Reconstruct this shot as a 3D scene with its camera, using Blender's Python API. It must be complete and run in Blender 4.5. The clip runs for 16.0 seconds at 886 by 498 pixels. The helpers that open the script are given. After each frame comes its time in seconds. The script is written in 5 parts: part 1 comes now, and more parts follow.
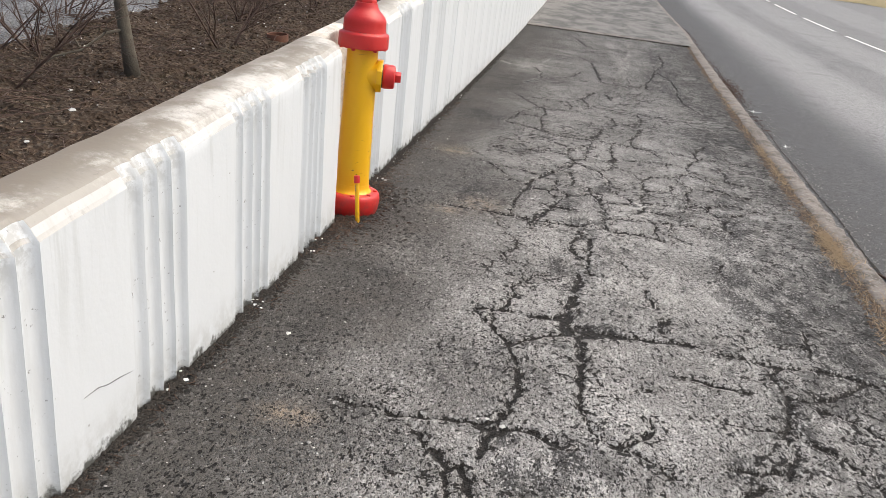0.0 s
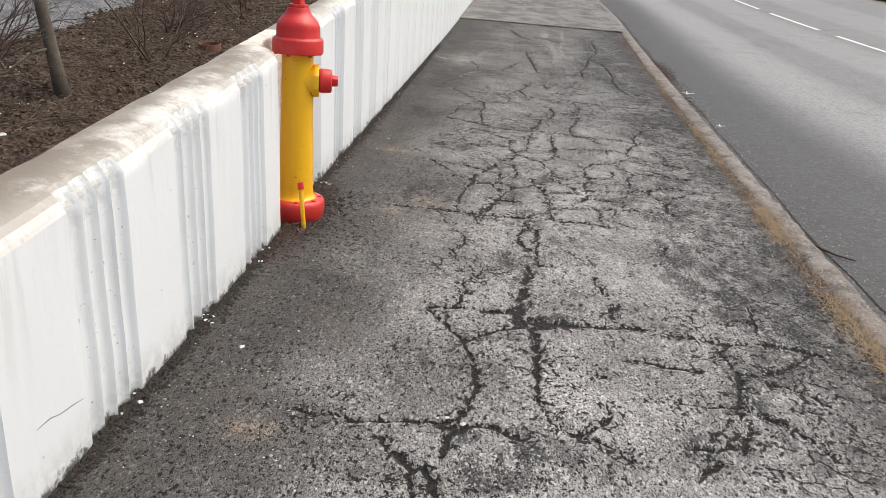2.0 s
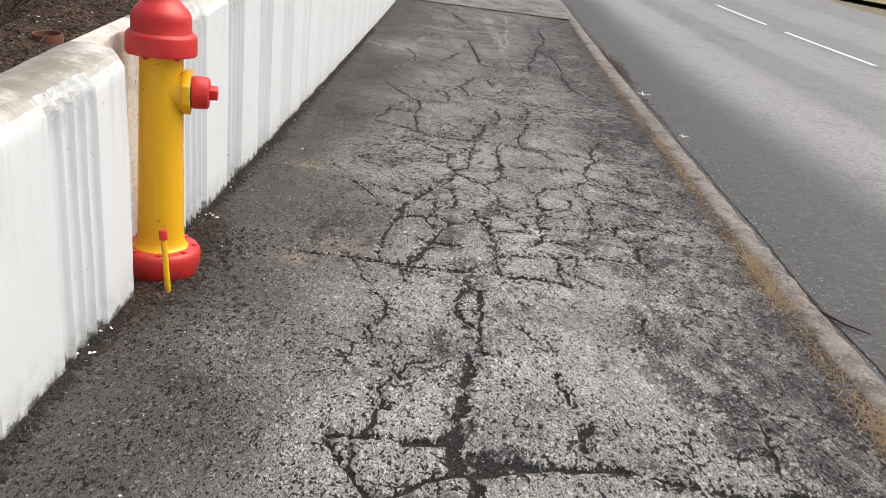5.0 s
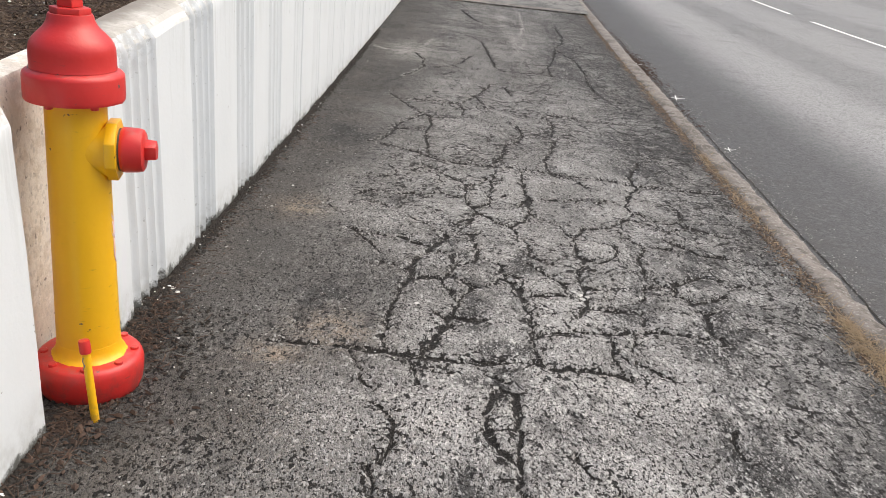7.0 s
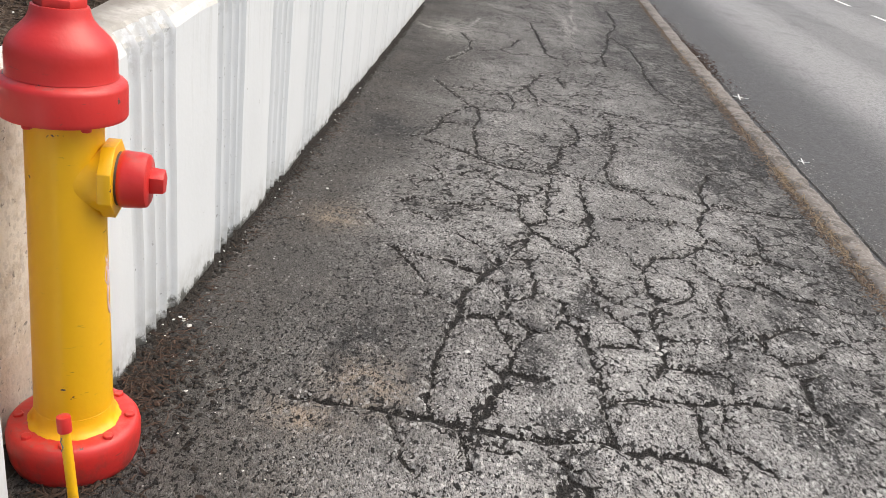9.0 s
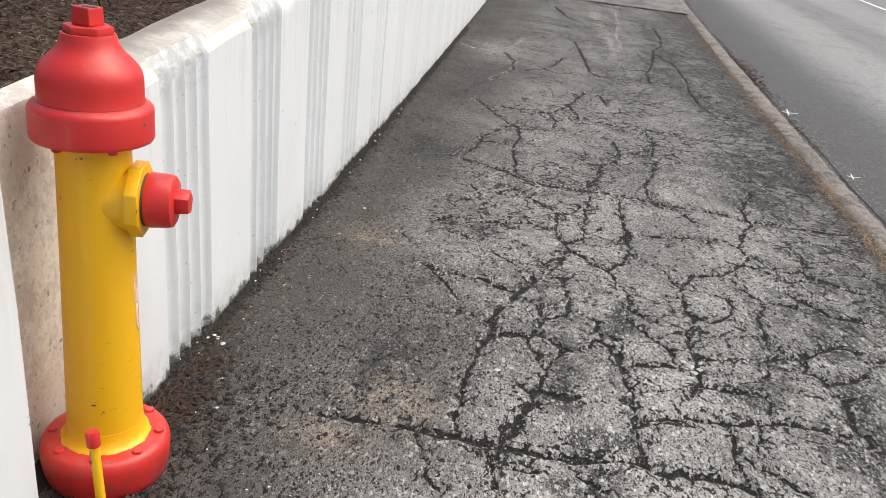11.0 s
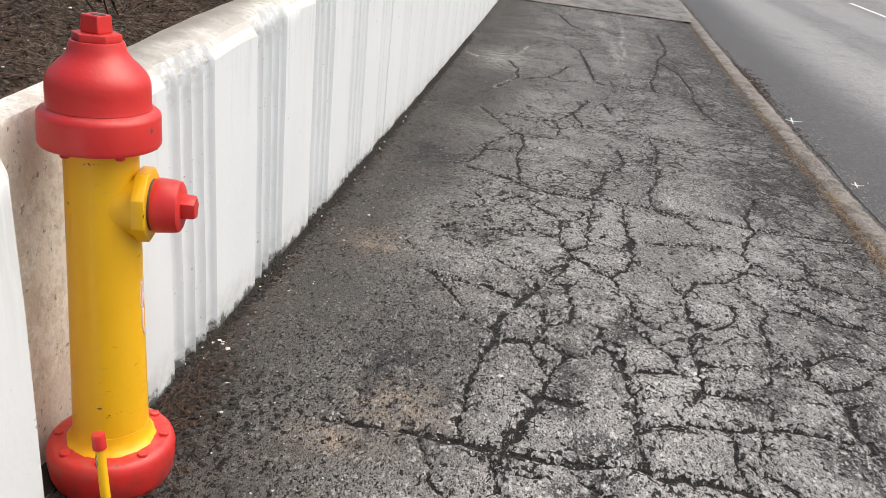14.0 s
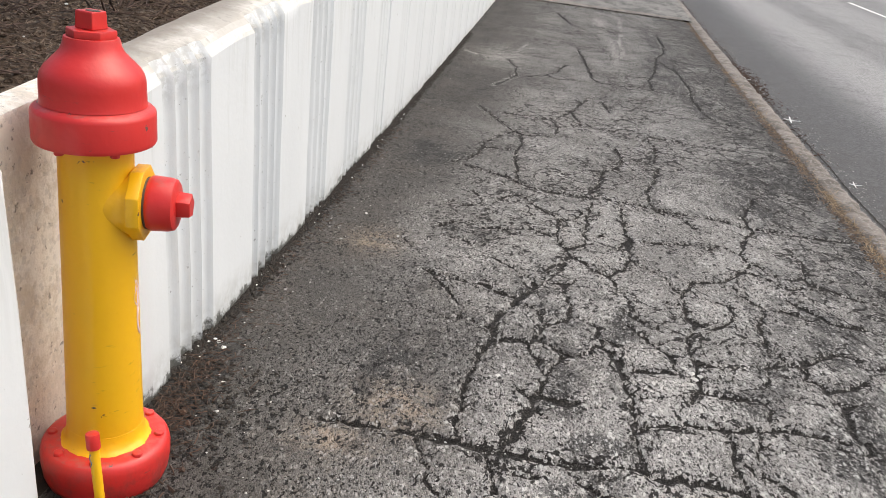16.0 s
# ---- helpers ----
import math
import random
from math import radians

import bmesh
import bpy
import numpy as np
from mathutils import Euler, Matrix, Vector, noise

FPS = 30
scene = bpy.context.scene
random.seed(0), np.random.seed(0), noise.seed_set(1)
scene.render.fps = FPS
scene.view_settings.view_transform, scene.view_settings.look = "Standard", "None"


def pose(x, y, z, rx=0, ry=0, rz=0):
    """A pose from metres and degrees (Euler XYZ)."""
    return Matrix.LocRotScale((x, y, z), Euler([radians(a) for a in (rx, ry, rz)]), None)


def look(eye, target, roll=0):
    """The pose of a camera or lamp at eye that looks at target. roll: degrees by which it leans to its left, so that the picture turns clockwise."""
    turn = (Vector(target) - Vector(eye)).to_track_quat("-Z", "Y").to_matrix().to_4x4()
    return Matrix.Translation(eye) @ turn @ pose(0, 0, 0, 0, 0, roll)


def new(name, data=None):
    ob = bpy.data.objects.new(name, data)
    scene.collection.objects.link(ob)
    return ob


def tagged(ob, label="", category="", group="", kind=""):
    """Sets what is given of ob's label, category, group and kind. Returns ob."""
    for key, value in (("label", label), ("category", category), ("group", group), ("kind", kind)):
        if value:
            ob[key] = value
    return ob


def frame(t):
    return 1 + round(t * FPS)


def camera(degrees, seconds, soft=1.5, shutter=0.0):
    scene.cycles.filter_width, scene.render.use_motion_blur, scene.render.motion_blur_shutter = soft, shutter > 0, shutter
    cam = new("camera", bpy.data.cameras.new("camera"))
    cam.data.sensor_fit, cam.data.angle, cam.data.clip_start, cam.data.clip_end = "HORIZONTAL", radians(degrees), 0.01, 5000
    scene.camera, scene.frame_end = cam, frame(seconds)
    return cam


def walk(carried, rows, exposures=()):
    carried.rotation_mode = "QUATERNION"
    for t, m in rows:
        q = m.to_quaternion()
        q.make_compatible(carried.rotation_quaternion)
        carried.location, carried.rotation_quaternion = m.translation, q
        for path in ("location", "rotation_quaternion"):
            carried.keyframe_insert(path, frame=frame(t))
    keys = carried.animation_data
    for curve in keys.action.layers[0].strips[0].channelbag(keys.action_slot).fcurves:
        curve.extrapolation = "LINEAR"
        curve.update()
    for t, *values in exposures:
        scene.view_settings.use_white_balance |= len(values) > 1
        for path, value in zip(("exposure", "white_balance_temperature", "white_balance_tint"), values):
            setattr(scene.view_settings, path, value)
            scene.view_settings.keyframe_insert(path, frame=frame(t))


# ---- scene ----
# camera: t, x, y, z, yaw, pitch, roll
cam = camera(54.44, 16.0, 0.85)
ROWS = [
    (0.0, 0.000, -0.106, 1.346, 9.435, -20.829, -7.823),
    (0.5, 0.003, -0.111, 1.347, 9.108, -20.923, -7.629),
    (1.0, 0.002, -0.108, 1.344, 8.931, -21.047, -7.519),
    (1.5, -0.003, -0.116, 1.355, 7.299, -20.667, -6.334),
    (2.0, -0.004, -0.110, 1.366, 4.841, -20.591, -5.457),
    (2.5, 0.023, 0.006, 1.361, 5.302, -20.416, -6.235),
    (3.0, 0.101, 0.199, 1.364, 7.882, -21.250, -10.012),
    (3.5, 0.106, 0.339, 1.345, 7.045, -23.827, -7.191),
    (4.0, 0.069, 0.590, 1.339, 2.261, -22.887, -7.967),
    (4.2, 0.037, 0.673, 1.352, 1.105, -21.857, -8.060),
    (6.3, -0.054, 1.627, 1.319, 1.806, -21.621, -8.424),
    (6.5, -0.066, 1.722, 1.324, 1.432, -21.838, -8.301),
    (7.0, -0.066, 1.928, 1.307, 1.694, -22.124, -6.988),
    (7.5, -0.048, 2.163, 1.315, 4.384, -22.649, -7.287),
    (8.0, -0.079, 2.276, 1.305, 5.753, -23.907, -8.027),
    (8.5, -0.159, 2.417, 1.308, 4.894, -24.222, -8.814),
    (9.0, -0.204, 2.467, 1.304, 4.494, -24.381, -9.342),
    (11.5, -0.123, 2.459, 1.316, 7.891, -23.403, -7.508),
    (12.0, -0.122, 2.455, 1.315, 7.512, -23.387, -7.369),
    (12.5, -0.121, 2.452, 1.317, 7.412, -23.066, -7.550),
    (13.0, -0.124, 2.448, 1.321, 7.679, -22.821, -7.797),
    (13.5, -0.127, 2.446, 1.319, 7.913, -23.008, -7.813),
    (14.0, -0.128, 2.445, 1.317, 7.875, -23.035, -7.698),
    (14.5, -0.130, 2.444, 1.319, 7.701, -23.007, -7.756),
    (15.0, -0.130, 2.449, 1.314, 7.666, -23.261, -7.825),
    (15.5, -0.126, 2.454, 1.315, 7.698, -23.344, -7.961),
    (16.0, -0.128, 2.458, 1.315, 7.818, -23.162, -7.927),
]
EXPOSURE, KELVIN, TINT = 0.58, 6600, 6
walk(cam, [(t, pose(x, y, z, 90 + pitch, roll, yaw)) for t, x, y, z, yaw, pitch, roll in ROWS],
     [(0.0, EXPOSURE, KELVIN, TINT), (16.0, EXPOSURE, KELVIN, TINT)])

# ---- light: overcast day ----
SUN_UP, SUN_ROUND = 61, 70
world = bpy.data.worlds.new("overcast_sky")
scene.world = world
world.use_nodes = True
wn = world.node_tree
sky = wn.nodes.new("ShaderNodeTexSky")
sky.sky_type, sky.sun_disc = "NISHITA", False
sky.sun_elevation, sky.sun_rotation = radians(SUN_UP), radians(SUN_ROUND)
sky.air_density, sky.dust_density, sky.ozone_density = 1.0, 6.0, 1.0
wn.links.new(sky.outputs[0], wn.nodes["Background"].inputs[0])
wn.nodes["Background"].inputs[1].default_value = 0.128
sun = new("sun", bpy.data.lights.new("sun", "SUN"))
sun.data.energy, sun.data.angle, sun.data.color = 1.25, radians(80), (1.0, 0.97, 0.93)
sun.matrix_world = look((0, 0, 0), (-math.sin(radians(SUN_ROUND)) * math.cos(radians(SUN_UP)),
                                    -math.cos(radians(SUN_ROUND)) * math.cos(radians(SUN_UP)), -math.sin(radians(SUN_UP))))

# ---- lie of the land ----


def gz(x, y):
    """Height of the sloping pavement."""
    q = np.clip(y, -6.0, 45.0)
    s = -0.02555 + 2 * 0.0005728 * (q - 4.5)
    return -0.0014 + 0.01718 * x - 0.02555 * q + 0.0005728 * (q - 4.5) ** 2 + s * (y - q)


def kerb_x(y):
    return 1.42 + 0.046 * np.minimum(y, 22) + 0.01 * np.maximum(y - 22, 0)


def wall_top(y):
    return 0.575 + 0.0477 * np.minimum(y, 12.0)


def soil_z(x, y):
    return 0.42 + 0.0495 * np.minimum(y, 12.0) + 0.02 * (x + 1.3)


# ---- materials ----


class Mat:
    """A node material with short helpers."""

    def __init__(self, name, rough=0.8, metal=0.0, spec=0.5):
        self.m = bpy.data.materials.new(name)
        self.m.use_nodes = True
        self.t = self.m.node_tree
        self.b = self.t.nodes["Principled BSDF"]
        self.b.inputs["Roughness"].default_value = rough
        self.b.inputs["Metallic"].default_value = metal
        self.b.inputs["Specular IOR Level"].default_value = spec
        self.pos = self.t.nodes.new("ShaderNodeNewGeometry").outputs["Position"]
        self.co = self.pos

    def put(self, sock, v):
        if hasattr(v, "is_output"):
            self.t.links.new(v, sock)
        elif isinstance(v, (tuple, list)) and len(v) == 3 and sock.type == "RGBA":
            sock.default_value = (*v, 1)
        else:
            sock.default_value = v

    def scaled(self, sx, sy, sz):
        n = self.t.nodes.new("ShaderNodeVectorMath")
        n.operation = "MULTIPLY"
        self.put(n.inputs[0], self.pos)
        n.inputs[1].default_value = (sx, sy, sz)
        return n.outputs[0]

    def warped(self, scale, amount, co=None):
        n = self.t.nodes.new("ShaderNodeTexNoise")
        self.put(n.inputs["Vector"], co or self.pos)
        n.inputs["Scale"].default_value, n.inputs["Detail"].default_value = scale, 3
        s = self.t.nodes.new("ShaderNodeVectorMath")
        s.operation = "MULTIPLY_ADD"
        self.put(s.inputs[0], n.outputs["Color"])
        s.inputs[1].default_value = (amount, amount, amount)
        self.put(s.inputs[2], co or self.pos)
        return s.outputs[0]

    def noise(self, scale, detail=4, rough=0.6, co=None):
        n = self.t.nodes.new("ShaderNodeTexNoise")
        self.put(n.inputs["Vector"], co or self.pos)
        n.inputs["Scale"].default_value, n.inputs["Detail"].default_value, n.inputs["Roughness"].default_value = scale, detail, rough
        return n.outputs["Fac"]

    def cells(self, scale, feature="F1", co=None, color=False, jitter=1.0):
        n = self.t.nodes.new("ShaderNodeTexVoronoi")
        n.feature = feature
        self.put(n.inputs["Vector"], co or self.pos)
        n.inputs["Scale"].default_value, n.inputs["Randomness"].default_value = scale, jitter
        return n.outputs["Color"] if color else n.outputs["Distance"]

    def range(self, v, a, b, lo=0.0, hi=1.0):
        n = self.t.nodes.new("ShaderNodeMapRange")
        n.interpolation_type = "SMOOTHSTEP"
        self.put(n.inputs[0], v)
        for i, q in enumerate((a, b, lo, hi)):
            n.inputs[i + 1].default_value = q
        return n.outputs[0]

    def math(self, op, a, b=0.0, c=0.0):
        n = self.t.nodes.new("ShaderNodeMath")
        n.operation = op
        for s, v in zip(n.inputs, (a, b, c)):
            self.put(s, v)
        return n.outputs[0]

    def mix(self, f, a, b, kind="MIX"):
        n = self.t.nodes.new("ShaderNodeMix")
        n.data_type, n.blend_type = "RGBA", kind
        self.put(n.inputs[0], f)
        self.put(n.inputs[6], a)
        self.put(n.inputs[7], b)
        return n.outputs[2]

    def axis(self, i, v=None):
        n = self.t.nodes.new("ShaderNodeSeparateXYZ")
        self.put(n.inputs[0], v or self.pos)
        return n.outputs[i]

    def normal(self, i):
        n = self.t.nodes.new("ShaderNodeNewGeometry")
        return self.axis(i, n.outputs["True Normal"])

    def attribute(self, name):
        n = self.t.nodes.new("ShaderNodeAttribute")
        n.attribute_name = name
        return n.outputs["Fac"]

    def random(self):
        return self.t.nodes.new("ShaderNodeObjectInfo").outputs["Random"]

    def island(self):
        return self.t.nodes.new("ShaderNodeNewGeometry").outputs["Random Per Island"]

    def colour(self, c):
        self.put(self.b.inputs["Base Color"], c)

    def rough(self, r):
        self.put(self.b.inputs["Roughness"], r)

    def bump(self, h, strength=0.5, distance=0.01, after=None):
        n = self.t.nodes.new("ShaderNodeBump")
        n.inputs["Strength"].default_value, n.inputs["Distance"].default_value = strength, distance
        self.put(n.inputs["Height"], h)
        if after is not None:
            self.put(n.inputs["Normal"], after)
        self.put(self.b.inputs["Normal"], n.outputs[0])
        return n.outputs[0]


def asphalt_old():
    """Old cracked pavement asphalt: worn grey stone, lost stones, dirt in the cracks."""
    k = Mat("worn_asphalt", 0.82, spec=0.18)
    x, y = k.axis(0), k.axis(1)
    wob = k.math("MULTIPLY_ADD", k.noise(1.1, 3), 0.9, -0.45)
    xw = k.math("ADD", x, wob)
    # the trodden middle is paler; the strip by the wall is sandy and dark
    worn = k.math("MULTIPLY", k.range(xw, -0.85, 0.15), k.range(k.math("MULTIPLY_ADD", y, -0.046, xw), 1.62, 0.80, 0.18, 1.0))
    blot = k.range(k.noise(2.3, 5, 0.7), 0.36, 0.66)
    pale = k.math("MULTIPLY", k.math("MULTIPLY", worn, k.range(y, 4.5, 12.0, 1.0, 0.50)), k.math("MULTIPLY_ADD", blot, 0.50, 0.50))
    base = k.mix(pale, (0.074, 0.069, 0.0645), (0.352, 0.339, 0.327))
    brown = k.math("MULTIPLY", k.range(xw, 0.1, -0.8), k.range(k.noise(3.0, 4), 0.45, 0.75))
    base = k.mix(k.math("MULTIPLY", brown, 0.45), base, (0.115, 0.098, 0.085))
    bare = k.math("MULTIPLY", k.attribute("bare"), k.range(k.noise(14, 6, 0.75), 0.38, 0.55))
    base = k.mix(k.math("MULTIPLY", bare, 0.75), base, (0.40, 0.385, 0.365))
    sandy = k.math("MULTIPLY", k.attribute("sand"), k.range(k.noise(17, 6, 0.75), 0.34, 0.60))
    base = k.mix(k.math("MULTIPLY", sandy, 0.75), base, (0.31, 0.245, 0.185))
    # small stones trodden in lengthwise, and the dark binder between them
    along = k.scaled(1.0, 0.55, 1.0)
    tar = k.math("MULTIPLY", k.range(k.attribute("smear"), 0.10, 0.65), k.range(k.noise(9, 8, 0.75, k.scaled(1.0, 0.4, 1.0)), 0.46, 0.50))
    base = k.mix(k.math("MULTIPLY", tar, 0.85), base, (0.034, 0.033, 0.033))
    st = k.cells(265, color=True, co=along)
    big = k.cells(125, color=True, co=along)
    stone = k.math("MULTIPLY", k.range(k.axis(0, st), 0.62, 0.90, 0, 0.66), k.math("MULTIPLY_ADD", pale, 0.80, 0.05))
    base = k.mix(stone, base, (0.62, 0.60, 0.575))
    base = k.mix(k.range(k.axis(1, st), 0.62, 0.86, 0, 0.74), base, (0.036, 0.034, 0.032))
    base = k.mix(k.math("MULTIPLY", k.range(k.axis(2, big), 0.90, 0.94, 0, 0.80), k.math("MULTIPLY_ADD", pale, 0.75, 0.10)), base, (0.66, 0.64, 0.62))
    # ravelled patches a hand wide, more of them towards the kerb
    side = k.range(k.math("MULTIPLY_ADD", y, -0.046, x), 0.62, 1.02)
    ravel = k.math("MULTIPLY", k.range(k.math("MULTIPLY_ADD", side, 0.025, k.noise(13, 6, 0.72, along)), 0.53, 0.56), k.math("MAXIMUM", side, k.range(k.noise(2.7, 3), 0.48, 0.62)))
    base = k.mix(k.math("MULTIPLY", ravel, 0.55), base, (0.040, 0.038, 0.038))
    # lost stones leave dark ragged pits, in flocks
    flock = k.math("ADD", k.range(k.noise(2.6, 4, 0.65), 0.34, 0.60), k.range(y, 5.0, 10.0, 0.0, 0.45))
    pits = [k.range(k.math("MULTIPLY_ADD", flock, 0.045, k.noise(scale, 2, 0.55, along)), edge, edge + 0.025) for scale, edge in ((52, 0.662), (88, 0.652), (130, 0.652))]
    pit = k.math("MAXIMUM", k.math("MAXIMUM", pits[0], pits[1]), pits[2])
    base = k.mix(k.math("MULTIPLY", pit, 0.95), base, (0.011, 0.010, 0.0095))
    # hairline crazing between the open cracks
    c2 = k.cells(7.5, "DISTANCE_TO_EDGE", k.warped(13, 0.09))
    where2 = k.math("MAXIMUM", side, k.range(k.noise(1.3, 3, 0.5, k.scaled(1.0, 0.8, 1.0)), 0.48, 0.56))
    mid = k.range(xw, -0.75, -0.15)
    thin2 = k.math("MULTIPLY", k.math("MULTIPLY", k.range(c2, 0.10, 0.0), k.range(y, 4.0, 9.0, 0.58, 0.80)), k.math("MULTIPLY", where2, mid))
    spur = k.math("MULTIPLY", k.range(k.cells(13, "DISTANCE_TO_EDGE", k.warped(22, 0.05)), 0.12, 0.0, 0, 0.62), k.range(k.attribute("grime"), 0.20, 0.65))
    seam = k.math("MAXIMUM", k.attribute("crack"), k.math("MAXIMUM", thin2, spur))
    ragged = k.math("ADD", k.math("MULTIPLY_ADD", k.noise(58, 4, 0.65, along), 2.0, -1.0), k.math("MULTIPLY_ADD", k.noise(14, 2), 0.7, -0.35))
    dirt = k.range(k.math("ADD", ragged, seam), 0.50, 0.54)
    dirt = k.math("MULTIPLY", dirt, k.range(seam, 0.04, 0.14))
    crumb = k.math("MULTIPLY", k.range(k.attribute("grime"), 0.35, 0.8), k.range(k.axis(1, big), 0.86, 0.93))
    base = k.mix(k.math("MULTIPLY", crumb, 0.65), base, (0.50, 0.49, 0.47))
    soot = k.math("MULTIPLY", k.attribute("grime"), k.range(k.noise(30, 6, 0.8), 0.48, 0.56))
    base = k.mix(k.math("MULTIPLY", soot, 0.35), base, (0.036, 0.034, 0.034))
    base = k.mix(dirt, base, k.mix(k.range(k.axis(0, st), 0.5, 1.0), (0.013, 0.0115, 0.0105), (0.050, 0.045, 0.041)))
    k.colour(base)
    h = k.math("ADD", k.math("MULTIPLY", k.cells(265, co=along), -0.8), k.math("MULTIPLY", k.noise(60, 4), 0.8))
    h = k.math("SUBTRACT", h, k.math("MULTIPLY", k.math("MAXIMUM", pit, dirt), 1.3))
    k.bump(h, 0.7, 0.008)
    k.rough(k.math("MULTIPLY_ADD", k.noise(8, 3), 0.25, 0.66))
    return k.m


def asphalt_road():
    k = Mat("road_asphalt", 0.6, spec=0.35)
    x, y = k.axis(0), k.axis(1)
    off = k.math("SUBTRACT", x, k.math("MULTIPLY", y, 0.03))
    off = k.math("ADD", off, k.math("MULTIPLY_ADD", k.noise(0.25, 3, 0.5, k.scaled(1, 0.25, 1)), 0.8, -0.4))
    t1 = k.math("MULTIPLY", k.range(off, 2.5, 3.7), k.range(off, 5.2, 4.1))
    t2 = k.math("MULTIPLY", k.math("MULTIPLY", k.range(off, 4.8, 5.9), k.range(off, 8.3, 6.8)), 0.92)
    t3 = k.math("MULTIPLY", k.math("MULTIPLY", k.range(off, 8.2, 9.4), k.range(off, 13.5, 11.5)), 0.85)
    worn = k.math("MAXIMUM", k.math("MAXIMUM", t1, t2), k.math("MAXIMUM", t3, k.range(off, 3.2, 4.4, 0, 0.60)))
    base = k.mix(worn, (0.068, 0.0665, 0.069), (0.30, 0.292, 0.29))
    st = k.cells(110, color=True)
    base = k.mix(k.range(k.axis(0, st), 0.5, 1.0, 0, 0.24), base, (0.26, 0.25, 0.25))
    base = k.mix(k.range(k.axis(1, st), 0.55, 1.0, 0, 0.45), base, (0.028, 0.028, 0.028))
    co = k.cells(38, color=True)
    base = k.mix(k.range(k.axis(0, co), 0.78, 0.97, 0, 0.14), base, (0.30, 0.29, 0.285))
    base = k.mix(k.range(k.axis(1, co), 0.72, 0.95, 0, 0.35), base, (0.028, 0.028, 0.028))
    base = k.mix(k.range(k.noise(24, 6, 0.8), 0.50, 0.60, 0, 0.35), base, (0.034, 0.034, 0.034))
    base = k.mix(k.range(k.noise(1.0, 6, 0.75, k.scaled(7, 0.7, 1)), 0.50, 0.72, 0, 0.12), base, (0.050, 0.049, 0.050))
    base = k.mix(k.range(k.noise(1.2, 5, 0.7), 0.5, 0.75, 0, 0.45), base, (0.05, 0.048, 0.047))
    gut = k.math("SUBTRACT", x, k.math("MULTIPLY_ADD", y, 0.046, 1.66))
    base = k.mix(k.math("MULTIPLY", k.range(gut, 0.75, 0.05), k.range(k.noise(6, 4), 0.35, 0.7, 0.1, 0.7)), base, (0.055, 0.050, 0.047))
    k.colour(base)
    k.bump(k.math("SUBTRACT", k.noise(60, 4), k.cells(110)), 0.5, 0.005)
    k.rough(k.math("MULTIPLY_ADD", worn, -0.08, 0.70))
    return k.m


